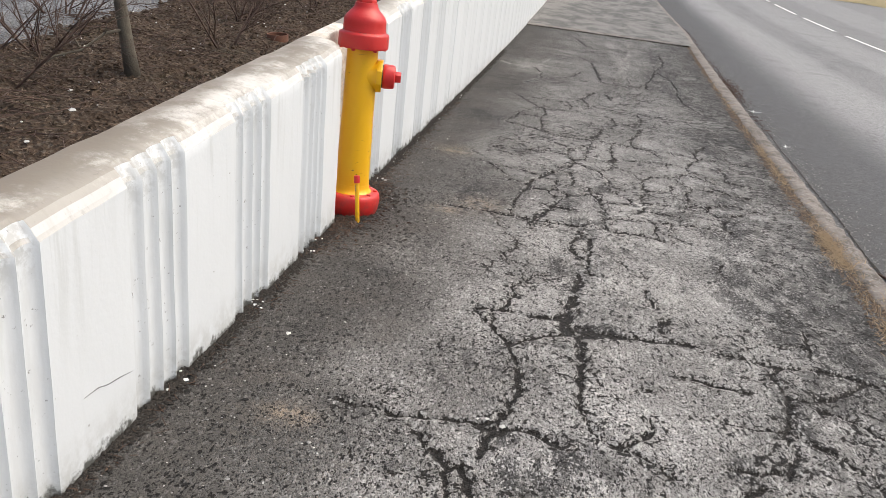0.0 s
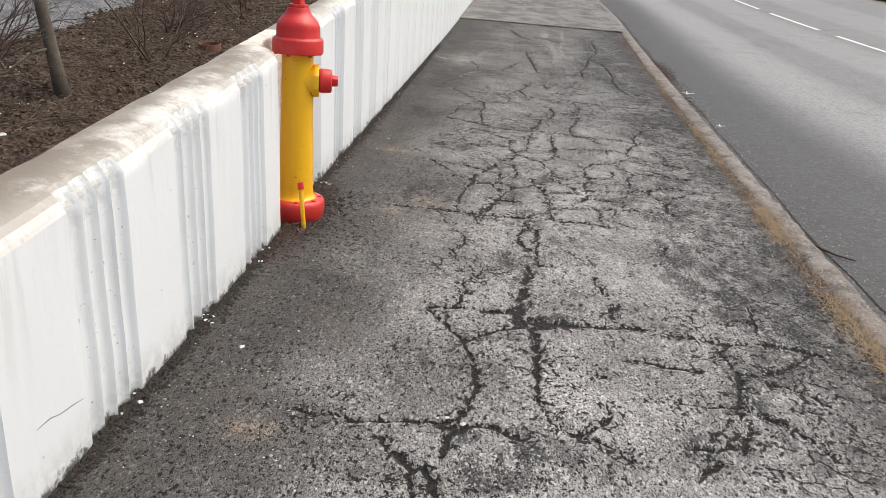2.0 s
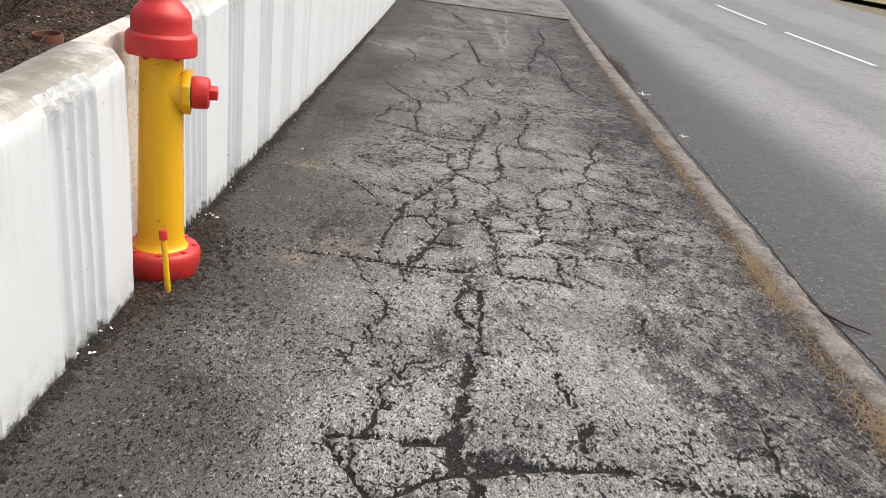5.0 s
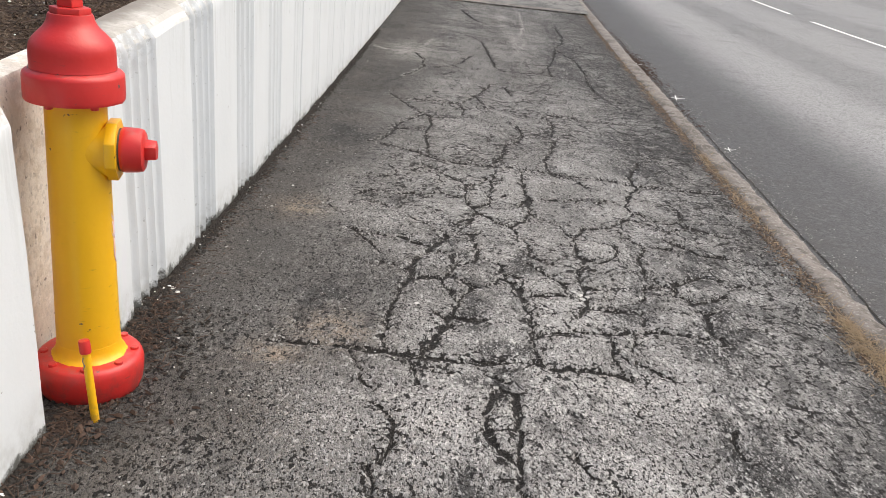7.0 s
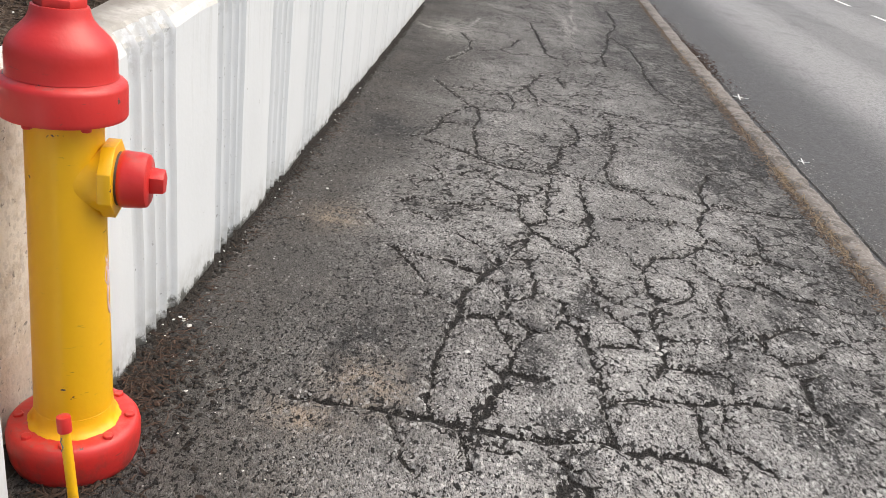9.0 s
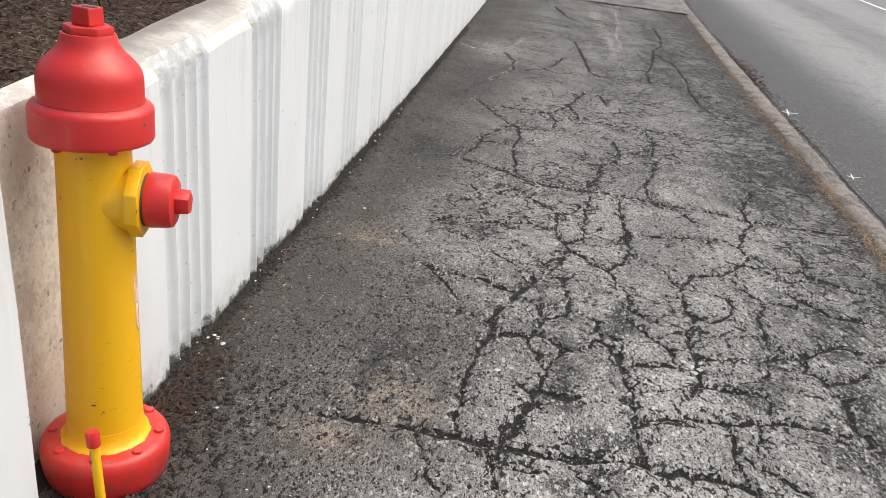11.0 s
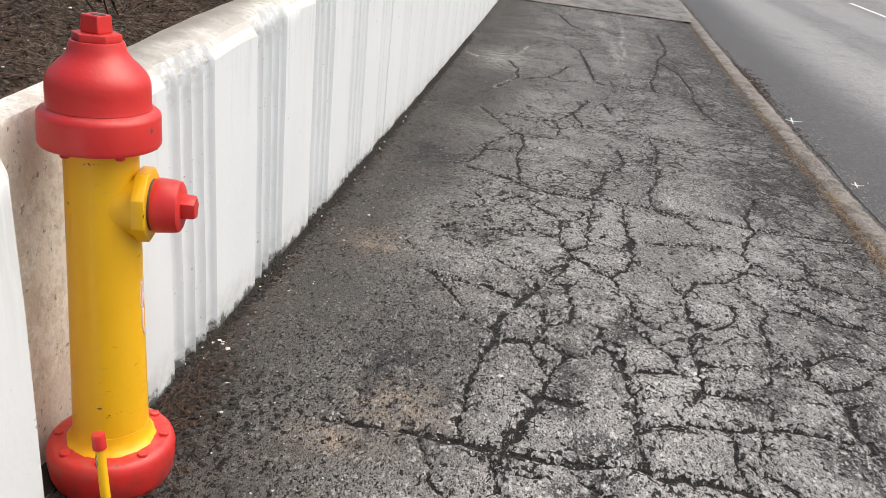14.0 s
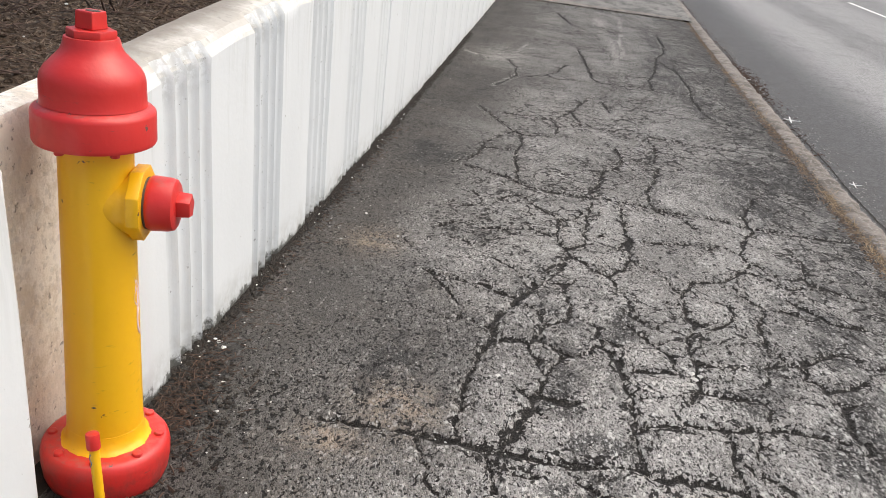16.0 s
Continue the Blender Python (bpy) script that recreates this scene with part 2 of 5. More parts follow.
def painted_wall():
    """Thick white masonry paint over rough cast concrete, weathered on top."""
    k = Mat("white_masonry_paint", 0.62)
    z = k.axis(2)
    up = k.normal(2)
    base = k.mix(k.noise(1.6, 4), (0.665, 0.684, 0.70), (0.735, 0.754, 0.772))
    runs = k.noise(1.0, 4, 0.65, k.scaled(6, 8, 0.9))
    base = k.mix(k.math("MULTIPLY", k.range(runs, 0.52, 0.76), 0.16), base, (0.46, 0.47, 0.45))
    # rain streaks that start under the coping
    top = k.math("SUBTRACT", z, k.math("MULTIPLY_ADD", k.math("MINIMUM", k.axis(1), 12.0), 0.0477, 0.575))
    streak = k.math("MULTIPLY", k.range(k.noise(1.0, 4, 0.7, k.scaled(5, 22, 1.2)), 0.50, 0.66), k.range(top, -0.50, -0.05))
    base = k.mix(k.math("MULTIPLY", streak, 0.28), base, (0.40, 0.41, 0.385))
    flat = k.range(up, 0.35, 0.85)
    base = k.mix(k.math("MULTIPLY", flat, 0.8), base, k.mix(k.noise(9, 6, 0.75), (0.50, 0.455, 0.395), (0.68, 0.645, 0.59)))
    lichen = k.math("MULTIPLY", flat, k.range(k.math("ADD", k.noise(3.4, 9, 0.74), k.range(k.axis(1), 2.6, 1.2, 0.0, 0.08)), 0.40, 0.58))
    inward = k.range(k.math("ADD", k.axis(0), k.math("MULTIPLY_ADD", k.noise(7, 6, 0.75), 0.12, -0.06)), -1.06, -1.16, 0.72, 1.0)
    lichen = k.math("MULTIPLY", k.math("MULTIPLY", lichen, inward), k.range(k.axis(1), 5.0, 3.4, 0.55, 1.0))
    base = k.mix(k.math("MULTIPLY", lichen, 0.88), base, (0.185, 0.155, 0.118))
    # the back of the coping, by the soil, is browner
    back = k.math("MULTIPLY", flat, k.math("MULTIPLY", k.range(k.math("ADD", k.axis(0), k.math("MULTIPLY_ADD", k.noise(5, 5, 0.7), 0.14, -0.07)), -1.13, -1.21), 0.75))
    base = k.mix(back, base, (0.20, 0.165, 0.13))
    base = k.mix(k.math("MULTIPLY", flat, k.range(k.noise(38, 4, 0.7), 0.55, 0.72, 0, 0.55)), base, (0.20, 0.185, 0.16))
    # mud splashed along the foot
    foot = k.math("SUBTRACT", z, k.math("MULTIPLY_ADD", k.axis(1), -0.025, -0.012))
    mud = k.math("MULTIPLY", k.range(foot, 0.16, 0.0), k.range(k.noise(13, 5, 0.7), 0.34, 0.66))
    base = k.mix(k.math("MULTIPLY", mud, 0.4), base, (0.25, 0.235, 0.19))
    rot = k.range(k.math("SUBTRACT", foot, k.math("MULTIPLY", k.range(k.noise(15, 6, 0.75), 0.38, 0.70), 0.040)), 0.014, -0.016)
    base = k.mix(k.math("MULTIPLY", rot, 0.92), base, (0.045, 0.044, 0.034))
    # painted shade and some grime in the rib hollows, darker below the coping
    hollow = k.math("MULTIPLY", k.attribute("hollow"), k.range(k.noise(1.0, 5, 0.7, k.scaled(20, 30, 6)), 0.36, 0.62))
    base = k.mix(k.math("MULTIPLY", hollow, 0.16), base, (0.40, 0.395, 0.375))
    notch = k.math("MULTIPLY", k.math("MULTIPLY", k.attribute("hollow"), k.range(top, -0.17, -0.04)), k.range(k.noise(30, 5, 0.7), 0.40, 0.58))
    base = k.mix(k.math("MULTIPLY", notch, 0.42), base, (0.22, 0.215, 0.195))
    speck = k.math("MULTIPLY", k.range(k.noise(55, 4, 0.7), 0.655, 0.680), k.math("MULTIPLY_ADD", k.attribute("hollow"), 0.75, 0.03))
    base = k.mix(speck, base, (0.13, 0.125, 0.115))
    # paint flaked off in spots
    chip = k.range(k.noise(26, 3, 0.5), 0.745, 0.765)
    base = k.mix(k.math("MULTIPLY", chip, 0.75), base, (0.30, 0.29, 0.27))
    k.colour(base)
    k.bump(k.math("ADD", k.math("MULTIPLY", k.noise(5, 3), 1.6), k.math("MULTIPLY", k.noise(60, 3), 0.4)), 0.16, 0.01)
    return k.m


def bare_concrete(name, a, b, stain, patch=3.2):
    k = Mat(name, 0.85)
    base = k.mix(k.noise(4, 6, 0.7), a, b)
    base = k.mix(k.range(k.noise(patch, 9, 0.80, k.scaled(1, 0.45 if patch < 2 else 1, 1)), 0.46, 0.56, 0, 0.9), base, stain)
    base = k.mix(k.range(k.axis(0, k.cells(90, color=True)), 0.72, 1.0, 0, 0.4), base, (0.42, 0.40, 0.38))
    base = k.mix(k.range(k.noise(45, 3), 0.62, 0.72, 0, 0.7), base, (0.07, 0.065, 0.06))
    k.colour(base)
    k.bump(k.math("ADD", k.noise(50, 4), k.noise(8, 4)), 0.5, 0.01)
    return k.m


def enamel(name, a, b, worn=(0.10, 0.045, 0.03)):
    """Brushed enamel on cast iron, with a few rusty chips."""
    k = Mat(name, 0.38)
    base = k.mix(k.noise(9, 4), a, b)
    base = k.mix(k.range(k.noise(24, 4, 0.6), 0.700, 0.720), base, worn)
    scuff = k.math("MULTIPLY", k.range(k.noise(1.0, 5, 0.7, k.scaled(16, 16, 120)), 0.63, 0.68), k.range(k.noise(7, 3), 0.50, 0.62))
    base = k.mix(k.math("MULTIPLY", scuff, 0.65), base, worn)
    foot = k.math("MULTIPLY", k.range(k.axis(2), 0.02, -0.10), k.range(k.noise(22, 6, 0.75), 0.40, 0.64))
    base = k.mix(k.math("MULTIPLY", foot, 0.45), base, (0.10, 0.055, 0.045))
    dust = k.math("MULTIPLY", k.range(k.normal(2), 0.75, 0.98), k.range(k.noise(28, 5, 0.7), 0.42, 0.66))
    base = k.mix(k.math("MULTIPLY", dust, 0.35), base, (0.22, 0.17, 0.14))
    k.colour(base)
    k.bump(k.math("ADD", k.noise(14, 3), k.math("MULTIPLY", k.noise(90, 2), 0.15)), 0.30, 0.007)
    k.rough(k.math("MULTIPLY_ADD", k.noise(20, 4), 0.22, 0.24))
    return k.m


def plain(name, a, b, rough=0.8, scale=12, strength=0.4, vary=0.0):
    k = Mat(name, rough)
    base = k.mix(k.noise(scale, 4), a, b)
    if vary:
        base = k.mix(k.math("MULTIPLY", k.island(), vary), base, tuple(min(1.0, 2.3 * q) for q in b))
    k.colour(base)
    k.bump(k.noise(scale * 5, 4), strength, 0.005)
    return k.m


def soil_mat():
    k = Mat("garden_soil", 0.95, spec=0.2)
    base = k.mix(k.noise(14, 6, 0.75), (0.030, 0.020, 0.014), (0.118, 0.080, 0.055))
    base = k.mix(k.range(k.noise(2.5, 4), 0.5, 0.7, 0, 0.5), base, (0.055, 0.046, 0.028))
    base = k.mix(k.range(k.axis(0, k.cells(70, color=True)), 0.86, 1.0, 0, 0.7), base, (0.17, 0.14, 0.11))
    k.colour(base)
    k.bump(k.math("ADD", k.noise(30, 5, 0.7), k.cells(45)), 1.0, 0.03)
    return k.m


def gravel_mat():
    k = Mat("grey_gravel", 0.7)
    base = k.mix(k.range(k.noise(4, 8, 0.8), 0.36, 0.62), (0.060, 0.054, 0.050), (0.22, 0.22, 0.225))
    base = k.mix(k.range(k.axis(0, k.cells(60, color=True)), 0.5, 1.0, 0, 0.6), base, (0.11, 0.11, 0.11))
    k.colour(base)
    k.bump(k.cells(60), 0.8, 0.02)
    return k.m


def line_paint():
    k = Mat("road_marking_paint", 0.6)
    base = k.mix(k.range(k.noise(22, 5, 0.7), 0.46, 0.66), (0.80, 0.80, 0.78), (0.42, 0.41, 0.40))
    k.colour(base)
    k.bump(k.noise(90, 3), 0.4, 0.004)
    return k.m


PAVING, ROAD, PAINT = asphalt_old(), asphalt_road(), painted_wall()
KERB = bare_concrete("kerb_concrete", (0.120, 0.103, 0.090), (0.26, 0.226, 0.20), (0.085, 0.070, 0.058), 5.0)
SLAB = bare_concrete("mottled_concrete", (0.10, 0.096, 0.090), (0.22, 0.21, 0.197), (0.052, 0.050, 0.047), 1.9)
NICHE = bare_concrete("stained_concrete", (0.70, 0.66, 0.60), (0.80, 0.765, 0.71), (0.58, 0.525, 0.45))
YELLOW = enamel("yellow_enamel", (0.83, 0.430, 0.008), (0.89, 0.490, 0.012))
RED = enamel("red_enamel", (0.56, 0.024, 0.022), (0.64, 0.034, 0.030), (0.12, 0.06, 0.05))
IRON = plain("bare_iron", (0.045, 0.036, 0.030), (0.11, 0.088, 0.070), 0.6, 40)
PINK = plain("pink_marker", (0.86, 0.58, 0.70), (0.90, 0.74, 0.80), 0.6, 30, 0.1)
BLUE = plain("blue_ink", (0.10, 0.14, 0.22), (0.18, 0.22, 0.30), 0.6, 30, 0.1)
SOIL, GRAVEL, LINE = soil_mat(), gravel_mat(), line_paint()
RUST = plain("rusted_steel", (0.085, 0.035, 0.022), (0.19, 0.080, 0.045), 0.85, 22)
BARK = plain("grey_brown_bark", (0.060, 0.050, 0.038), (0.16, 0.135, 0.10), 0.9, 25, 0.8)
TWIG = plain("bare_twig", (0.050, 0.030, 0.023), (0.105, 0.066, 0.050), 0.9, 20, 0.4, 0.15)
CHIP = plain("wood_litter", (0.064, 0.046, 0.033), (0.130, 0.093, 0.066), 0.95, 30, 0.4, 0.38)
STRAW = plain("dry_grass", (0.24, 0.172, 0.105), (0.40, 0.300, 0.190), 0.9, 20, 0.2, 0.2)
VERGE = plain("dry_verge_grass", (0.20, 0.165, 0.085), (0.33, 0.27, 0.15), 0.95, 6, 0.8)
LEAF = plain("red_brown_litter", (0.024, 0.016, 0.012), (0.062, 0.038, 0.027), 0.95, 30, 0.4, 0.5)
STONE = plain("pale_stone", (0.42, 0.41, 0.39), (0.62, 0.60, 0.57), 0.8, 60, 0.4, 0.15)
GRIT = plain("grey_grit", (0.10, 0.098, 0.095), (0.26, 0.25, 0.24), 0.85, 60, 0.4, 0.45)
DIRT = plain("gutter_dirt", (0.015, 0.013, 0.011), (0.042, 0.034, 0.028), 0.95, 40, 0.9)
LITTER = plain("white_scrap", (0.70, 0.70, 0.68), (0.82, 0.82, 0.80), 0.7, 30, 0.2)
FIELD = plain("rough_ground", (0.10, 0.085, 0.05), (0.22, 0.18, 0.10), 0.95, 2, 0.6)

# ---- mesh helpers ----


def mesh_of(name, verts, faces, material, parent=None, smooth=False):
    me = bpy.data.meshes.new(name)
    me.from_pydata([tuple(map(float, v)) for v in verts], [], faces)
    me.materials.append(material)
    me.validate()
    me.update()
    if smooth:
        me.shade_smooth()
    ob = new(name, me)
    ob.parent = parent
    return ob


def part(name, bm, material, parent=None, label="", smooth=True, angle=40):
    me = bpy.data.meshes.new(name)
    bmesh.ops.recalc_face_normals(bm, faces=bm.faces)
    bm.to_mesh(me)
    bm.free()
    me.materials.append(material)
    if smooth:
        me.shade_smooth()
        me.set_sharp_from_angle(angle=radians(angle))
    ob = new(name, me)
    ob.parent = parent
    return tagged(ob, label)


def thing(name, m, label, category, group="", kind=""):
    ob = new(name)
    ob.empty_display_size = 0.1
    ob.matrix_world = m
    return tagged(ob, label, category, group, kind)


def grid_mesh(name, xs, ys, height, material, smooth=True):
    """A sheet over rows ys; xs gives the columns of each row."""
    v, f, n = [], [], None
    for y in ys:
        row = xs(y)
        n = len(row)
        v += [(x, y, height(x, y)) for x in row]
    for j in range(len(ys) - 1):
        for i in range(n - 1):
            a = j * n + i
            f.append((a, a + 1, a + n + 1, a + n))
    return mesh_of(name, v, f, material, smooth=smooth)


def lathe(profile, n=40, wobble=0.0):
    bm = bmesh.new()
    rings = []
    for r, z in profile:
        if r <= 0:
            rings.append([bm.verts.new((0, 0, z))])
        else:
            rings.append([bm.verts.new((r * math.cos(2 * math.pi * i / n), r * math.sin(2 * math.pi * i / n), z)) for i in range(n)])
    for a, b in zip(rings, rings[1:]):
        for i in range(n):
            j = (i + 1) % n
            if len(a) == 1:
                bm.faces.new((a[0], b[i], b[j]))
            elif len(b) == 1:
                bm.faces.new((a[i], a[j], b[0]))
            else:
                bm.faces.new((a[i], a[j], b[j], b[i]))
    return bm


def prism(n, r, z0, z1, bevel=0.003, turn=0.0, taper=1.0):
    """A solid with n sides and softened edges."""
    bm = bmesh.new()
    lo = [bm.verts.new((r * math.cos(turn + 2 * math.pi * i / n), r * math.sin(turn + 2 * math.pi * i / n), z0)) for i in range(n)]
    hi = [bm.verts.new((taper * v.co.x, taper * v.co.y, z1)) for v in lo]
    bm.faces.new(lo[::-1])
    bm.faces.new(hi)
    for i in range(n):
        j = (i + 1) % n
        bm.faces.new((lo[i], lo[j], hi[j], hi[i]))
    bmesh.ops.bevel(bm, geom=bm.edges[:], offset=bevel, segments=2, profile=0.5, affect="EDGES")
    return bm


def moved(bm, m):
    bm.transform(m)
    return bm


def tube(points, radii, n=8):
    """A tapered round rod along points, closed at both ends."""
    v, f = [], []
    pts = [Vector(p) for p in points]
    for i, p in enumerate(pts):
        d = (pts[min(i + 1, len(pts) - 1)] - pts[max(i - 1, 0)]).normalized()
        a = d.orthogonal().normalized()
        b = d.cross(a)
        v += [p + radii[i] * (math.cos(2 * math.pi * k / n) * a + math.sin(2 * math.pi * k / n) * b) for k in range(n)]
    for i in range(len(pts) - 1):
        for k in range(n):
            q = (k + 1) % n
            f.append((i * n + k, i * n + q, (i + 1) * n + q, (i + 1) * n + k))
    f.append(tuple(range(n))[::-1])
    f.append(tuple(range((len(pts) - 1) * n, len(pts) * n)))
    return v, f


def join(pieces):
    v, f = [], []
    for pv, pf in pieces:
        o = len(v)
        v += pv
        f += [tuple(i + o for i in q) for q in pf]
    return v, f


def pebble(rng, p, r, flat=0.6):
    """A small uneven stone of eight faces or so."""
    v = []
    for sx, sy, sz in ((1, 0, 0), (0, 1, 0), (-1, 0, 0), (0, -1, 0), (0, 0, 1), (0, 0, -1), (0.6, 0.6, 0.5), (-0.6, 0.5, 0.5)):
        k = r * rng.uniform(0.7, 1.2)
        v.append(Vector((p[0] + k * sx, p[1] + k * sy, p[2] + k * sz * flat)))
    f = [(0, 6, 4), (6, 1, 4), (1, 7, 4), (7, 2, 4), (2, 3, 4), (3, 0, 4), (0, 1, 6), (1, 2, 7), (1, 0, 5), (2, 1, 5), (3, 2, 5), (0, 3, 5)]
    return v, f


def stick(rng, p, length, width, yaw, lift=0.0):
    """A thin crooked splinter or stalk."""
    d = Vector((math.cos(yaw), math.sin(yaw), lift))
    s = Vector((-math.sin(yaw), math.cos(yaw), 0)) * width
    h = Vector((0, 0, width))
    p = Vector(p)
    m = p + d * length * 0.5 + Vector((rng.uniform(-1, 1), rng.uniform(-1, 1), rng.uniform(0, 0.7))) * length * 0.12
    e = p + d * length
    v = [p + s, p - s, p + h, m + s, m - s, m + h, e]
    f = [(0, 1, 2), (0, 3, 4, 1), (1, 4, 5, 2), (2, 5, 3, 0), (3, 6, 4), (4, 6, 5), (5, 6, 3)]
    return v, f


# ---- large structure ----
# the lie of the land far out
ground = grid_mesh("ground", lambda y: np.array([-600, -200, -60, -20, -6, 0, 4, 10, 16, 24, 40, 90, 250, 600]),
                   np.array([-500, -150, -50, -20, -8, 0, 8, 16, 24, 32, 40, 50, 60, 80, 120, 250, 600]),
                   lambda x, y: gz(min(max(x, -4), 16), y) - 0.35, FIELD)
tagged(ground, "rough brownish open ground", "ground", kind="structure")

# pavement: fine where the cracks are
CRACKS = []


def crack(width, line):
    CRACKS.append((width, line))


crack(0.0163, [(-0.00, 16.66), (0.09, 16.13), (0.22, 15.34), (0.41, 15.02)])
crack(0.0137, [(-0.45, 11.47), (-0.35, 11.08), (-0.32, 10.61), (-0.40, 10.24), (-0.48, 9.98)])
crack(0.0160, [(-0.32, 10.61), (-0.21, 10.61), (-0.05, 10.83), (0.05, 11.09), (0.13, 11.61)])
crack(0.0174, [(-0.05, 10.83), (0.06, 10.70), (0.41, 10.89)])
crack(0.0181, [(0.29, 13.02), (0.34, 12.27), (0.38, 11.64), (0.40, 11.14), (0.46, 10.87), (0.63, 10.85), (0.85, 10.90), (1.01, 10.85), (1.29, 10.91)])
crack(0.0181, [(0.50, 11.50), (0.67, 11.53), (0.84, 11.50), (0.99, 11.59)])
crack(0.0144, [(1.46, 15.57), (1.45, 14.39), (1.37, 13.66), (1.24, 13.21), (1.12, 12.08), (1.00, 11.46), (0.98, 10.89)])
crack(0.0151, [(1.21, 12.97), (1.37, 12.29), (1.39, 11.29), (1.33, 10.67), (1.35, 10.04), (1.41, 9.81), (1.59, 9.65)])
crack(0.0156, [(-0.52, 9.01), (-0.41, 8.78), (-0.31, 8.57), (-0.22, 8.36), (-0.14, 8.30), (0.02, 8.36), (0.18, 8.44)])
crack(0.0143, [(-0.46, 8.86), (-0.25, 8.89), (-0.03, 8.89), (0.04, 8.88), (0.18, 8.84), (0.29, 8.83)])
crack(0.0137, [(0.02, 8.89), (0.12, 9.14), (0.22, 9.43), (0.28, 9.73), (0.33, 9.93)])
crack(0.0081, [(0.46, 9.95), (0.48, 9.73), (0.51, 9.47)])
crack(0.0092, [(0.04, 8.88), (0.08, 8.73), (0.07, 8.47)])
crack(0.0086, [(0.18, 9.36), (0.24, 9.03), (0.27, 8.80)])
crack(0.0160, [(0.41, 8.84), (0.52, 8.81), (0.63, 8.79), (0.81, 8.81), (1.01, 8.78), (1.20, 8.79), (1.39, 8.80)])
crack(0.0138, [(-0.53, 7.36), (-0.46, 7.44), (-0.42, 7.59), (-0.39, 7.77), (-0.38, 7.93), (-0.32, 8.14), (-0.23, 8.34)])
crack(0.0137, [(-0.38, 7.81), (-0.26, 7.85), (-0.17, 7.84), (-0.15, 8.07), (-0.16, 8.33)])
crack(0.0094, [(-0.17, 7.81), (-0.17, 7.60), (-0.14, 7.40), (-0.14, 7.21)])
crack(0.0151, [(-0.50, 7.36), (-0.39, 7.29), (-0.29, 7.24), (-0.21, 7.23), (-0.15, 7.17)])
crack(0.0265, [(-0.26, 7.24), (-0.19, 7.19), (-0.12, 7.14), (-0.06, 7.08), (-0.00, 7.08), (0.04, 7.06), (0.17, 7.06), (0.26, 7.07), (0.33, 7.09), (0.42, 7.08), (0.49, 7.08), (0.54, 7.07), (0.64, 7.04)])
crack(0.0264, [(0.64, 7.04), (0.79, 7.02), (0.91, 7.02), (0.99, 7.01), (1.06, 6.97), (1.12, 6.94), (1.21, 6.97), (1.39, 6.97), (1.53, 6.97), (1.66, 6.99)])
crack(0.0131, [(0.28, 7.08), (0.30, 7.22), (0.33, 7.35), (0.36, 7.52), (0.39, 7.67), (0.46, 7.76), (0.50, 7.94), (0.51, 8.11), (0.49, 8.30), (0.43, 8.41)])
crack(0.0132, [(0.29, 7.05), (0.28, 6.89), (0.26, 6.69), (0.25, 6.55), (0.24, 6.40), (0.24, 6.30), (0.20, 6.24), (0.15, 6.18)])
crack(0.0129, [(0.24, 6.40), (0.29, 6.44), (0.34, 6.46)])
crack(0.0144, [(-0.35, 6.83), (-0.31, 6.77), (-0.28, 6.69), (-0.32, 6.62), (-0.37, 6.58), (-0.46, 6.60)])
crack(0.0135, [(-0.28, 6.69), (-0.22, 6.74), (-0.18, 6.83), (-0.13, 6.91), (-0.07, 6.87), (0.00, 6.75), (0.06, 6.66), (0.12, 6.57), (0.17, 6.62), (0.23, 6.76)])
crack(0.0119, [(0.12, 6.57), (0.11, 6.44), (0.09, 6.34), (0.12, 6.26), (0.15, 6.18)])
crack(0.0133, [(-0.03, 6.44), (0.03, 6.36), (0.09, 6.33)])
crack(0.0093, [(-0.48, 6.22), (-0.40, 6.29)])
crack(0.0091, [(-0.32, 6.27), (-0.19, 6.32), (-0.00, 6.40)])
crack(0.0154, [(-0.41, 6.11), (-0.36, 6.11), (-0.28, 6.07)])
crack(0.0096, [(-0.60, 6.00), (-0.55, 5.94), (-0.51, 5.88)])
crack(0.0186, [(0.15, 6.18), (0.17, 6.12), (0.13, 6.02), (0.09, 5.95), (0.05, 5.90), (0.08, 5.84), (0.12, 5.91), (0.13, 5.99)])
crack(0.0133, [(0.17, 6.12), (0.21, 6.08), (0.26, 5.99), (0.31, 5.94), (0.34, 5.89), (0.38, 5.80), (0.41, 5.71), (0.42, 5.61)])
crack(0.0152, [(-0.17, 5.93), (-0.13, 5.90), (-0.07, 5.83), (-0.01, 5.77)])
crack(0.0201, [(-0.44, 5.68), (-0.39, 5.66), (-0.33, 5.65), (-0.27, 5.62), (-0.18, 5.63), (-0.11, 5.57), (-0.05, 5.54)])
crack(0.0219, [(-0.05, 5.54), (-0.01, 5.63), (0.03, 5.72), (0.07, 5.76), (0.13, 5.77), (0.17, 5.80)])
crack(0.0121, [(-0.39, 5.63), (-0.35, 5.54), (-0.30, 5.45), (-0.27, 5.40)])
crack(0.0139, [(0.45, 7.02), (0.44, 6.84), (0.44, 6.68), (0.44, 6.57), (0.46, 6.48), (0.42, 6.35), (0.39, 6.29)])
crack(0.0169, [(0.46, 6.48), (0.45, 6.31), (0.45, 6.21), (0.48, 6.16), (0.52, 6.11), (0.57, 6.06), (0.60, 5.99), (0.62, 5.90), (0.65, 5.88), (0.68, 5.94), (0.70, 6.00)])
crack(0.0123, [(0.45, 6.20), (0.41, 6.08), (0.36, 5.99), (0.31, 5.92)])
crack(0.0089, [(0.75, 8.71), (0.77, 8.50), (0.76, 8.30), (0.73, 8.06)])
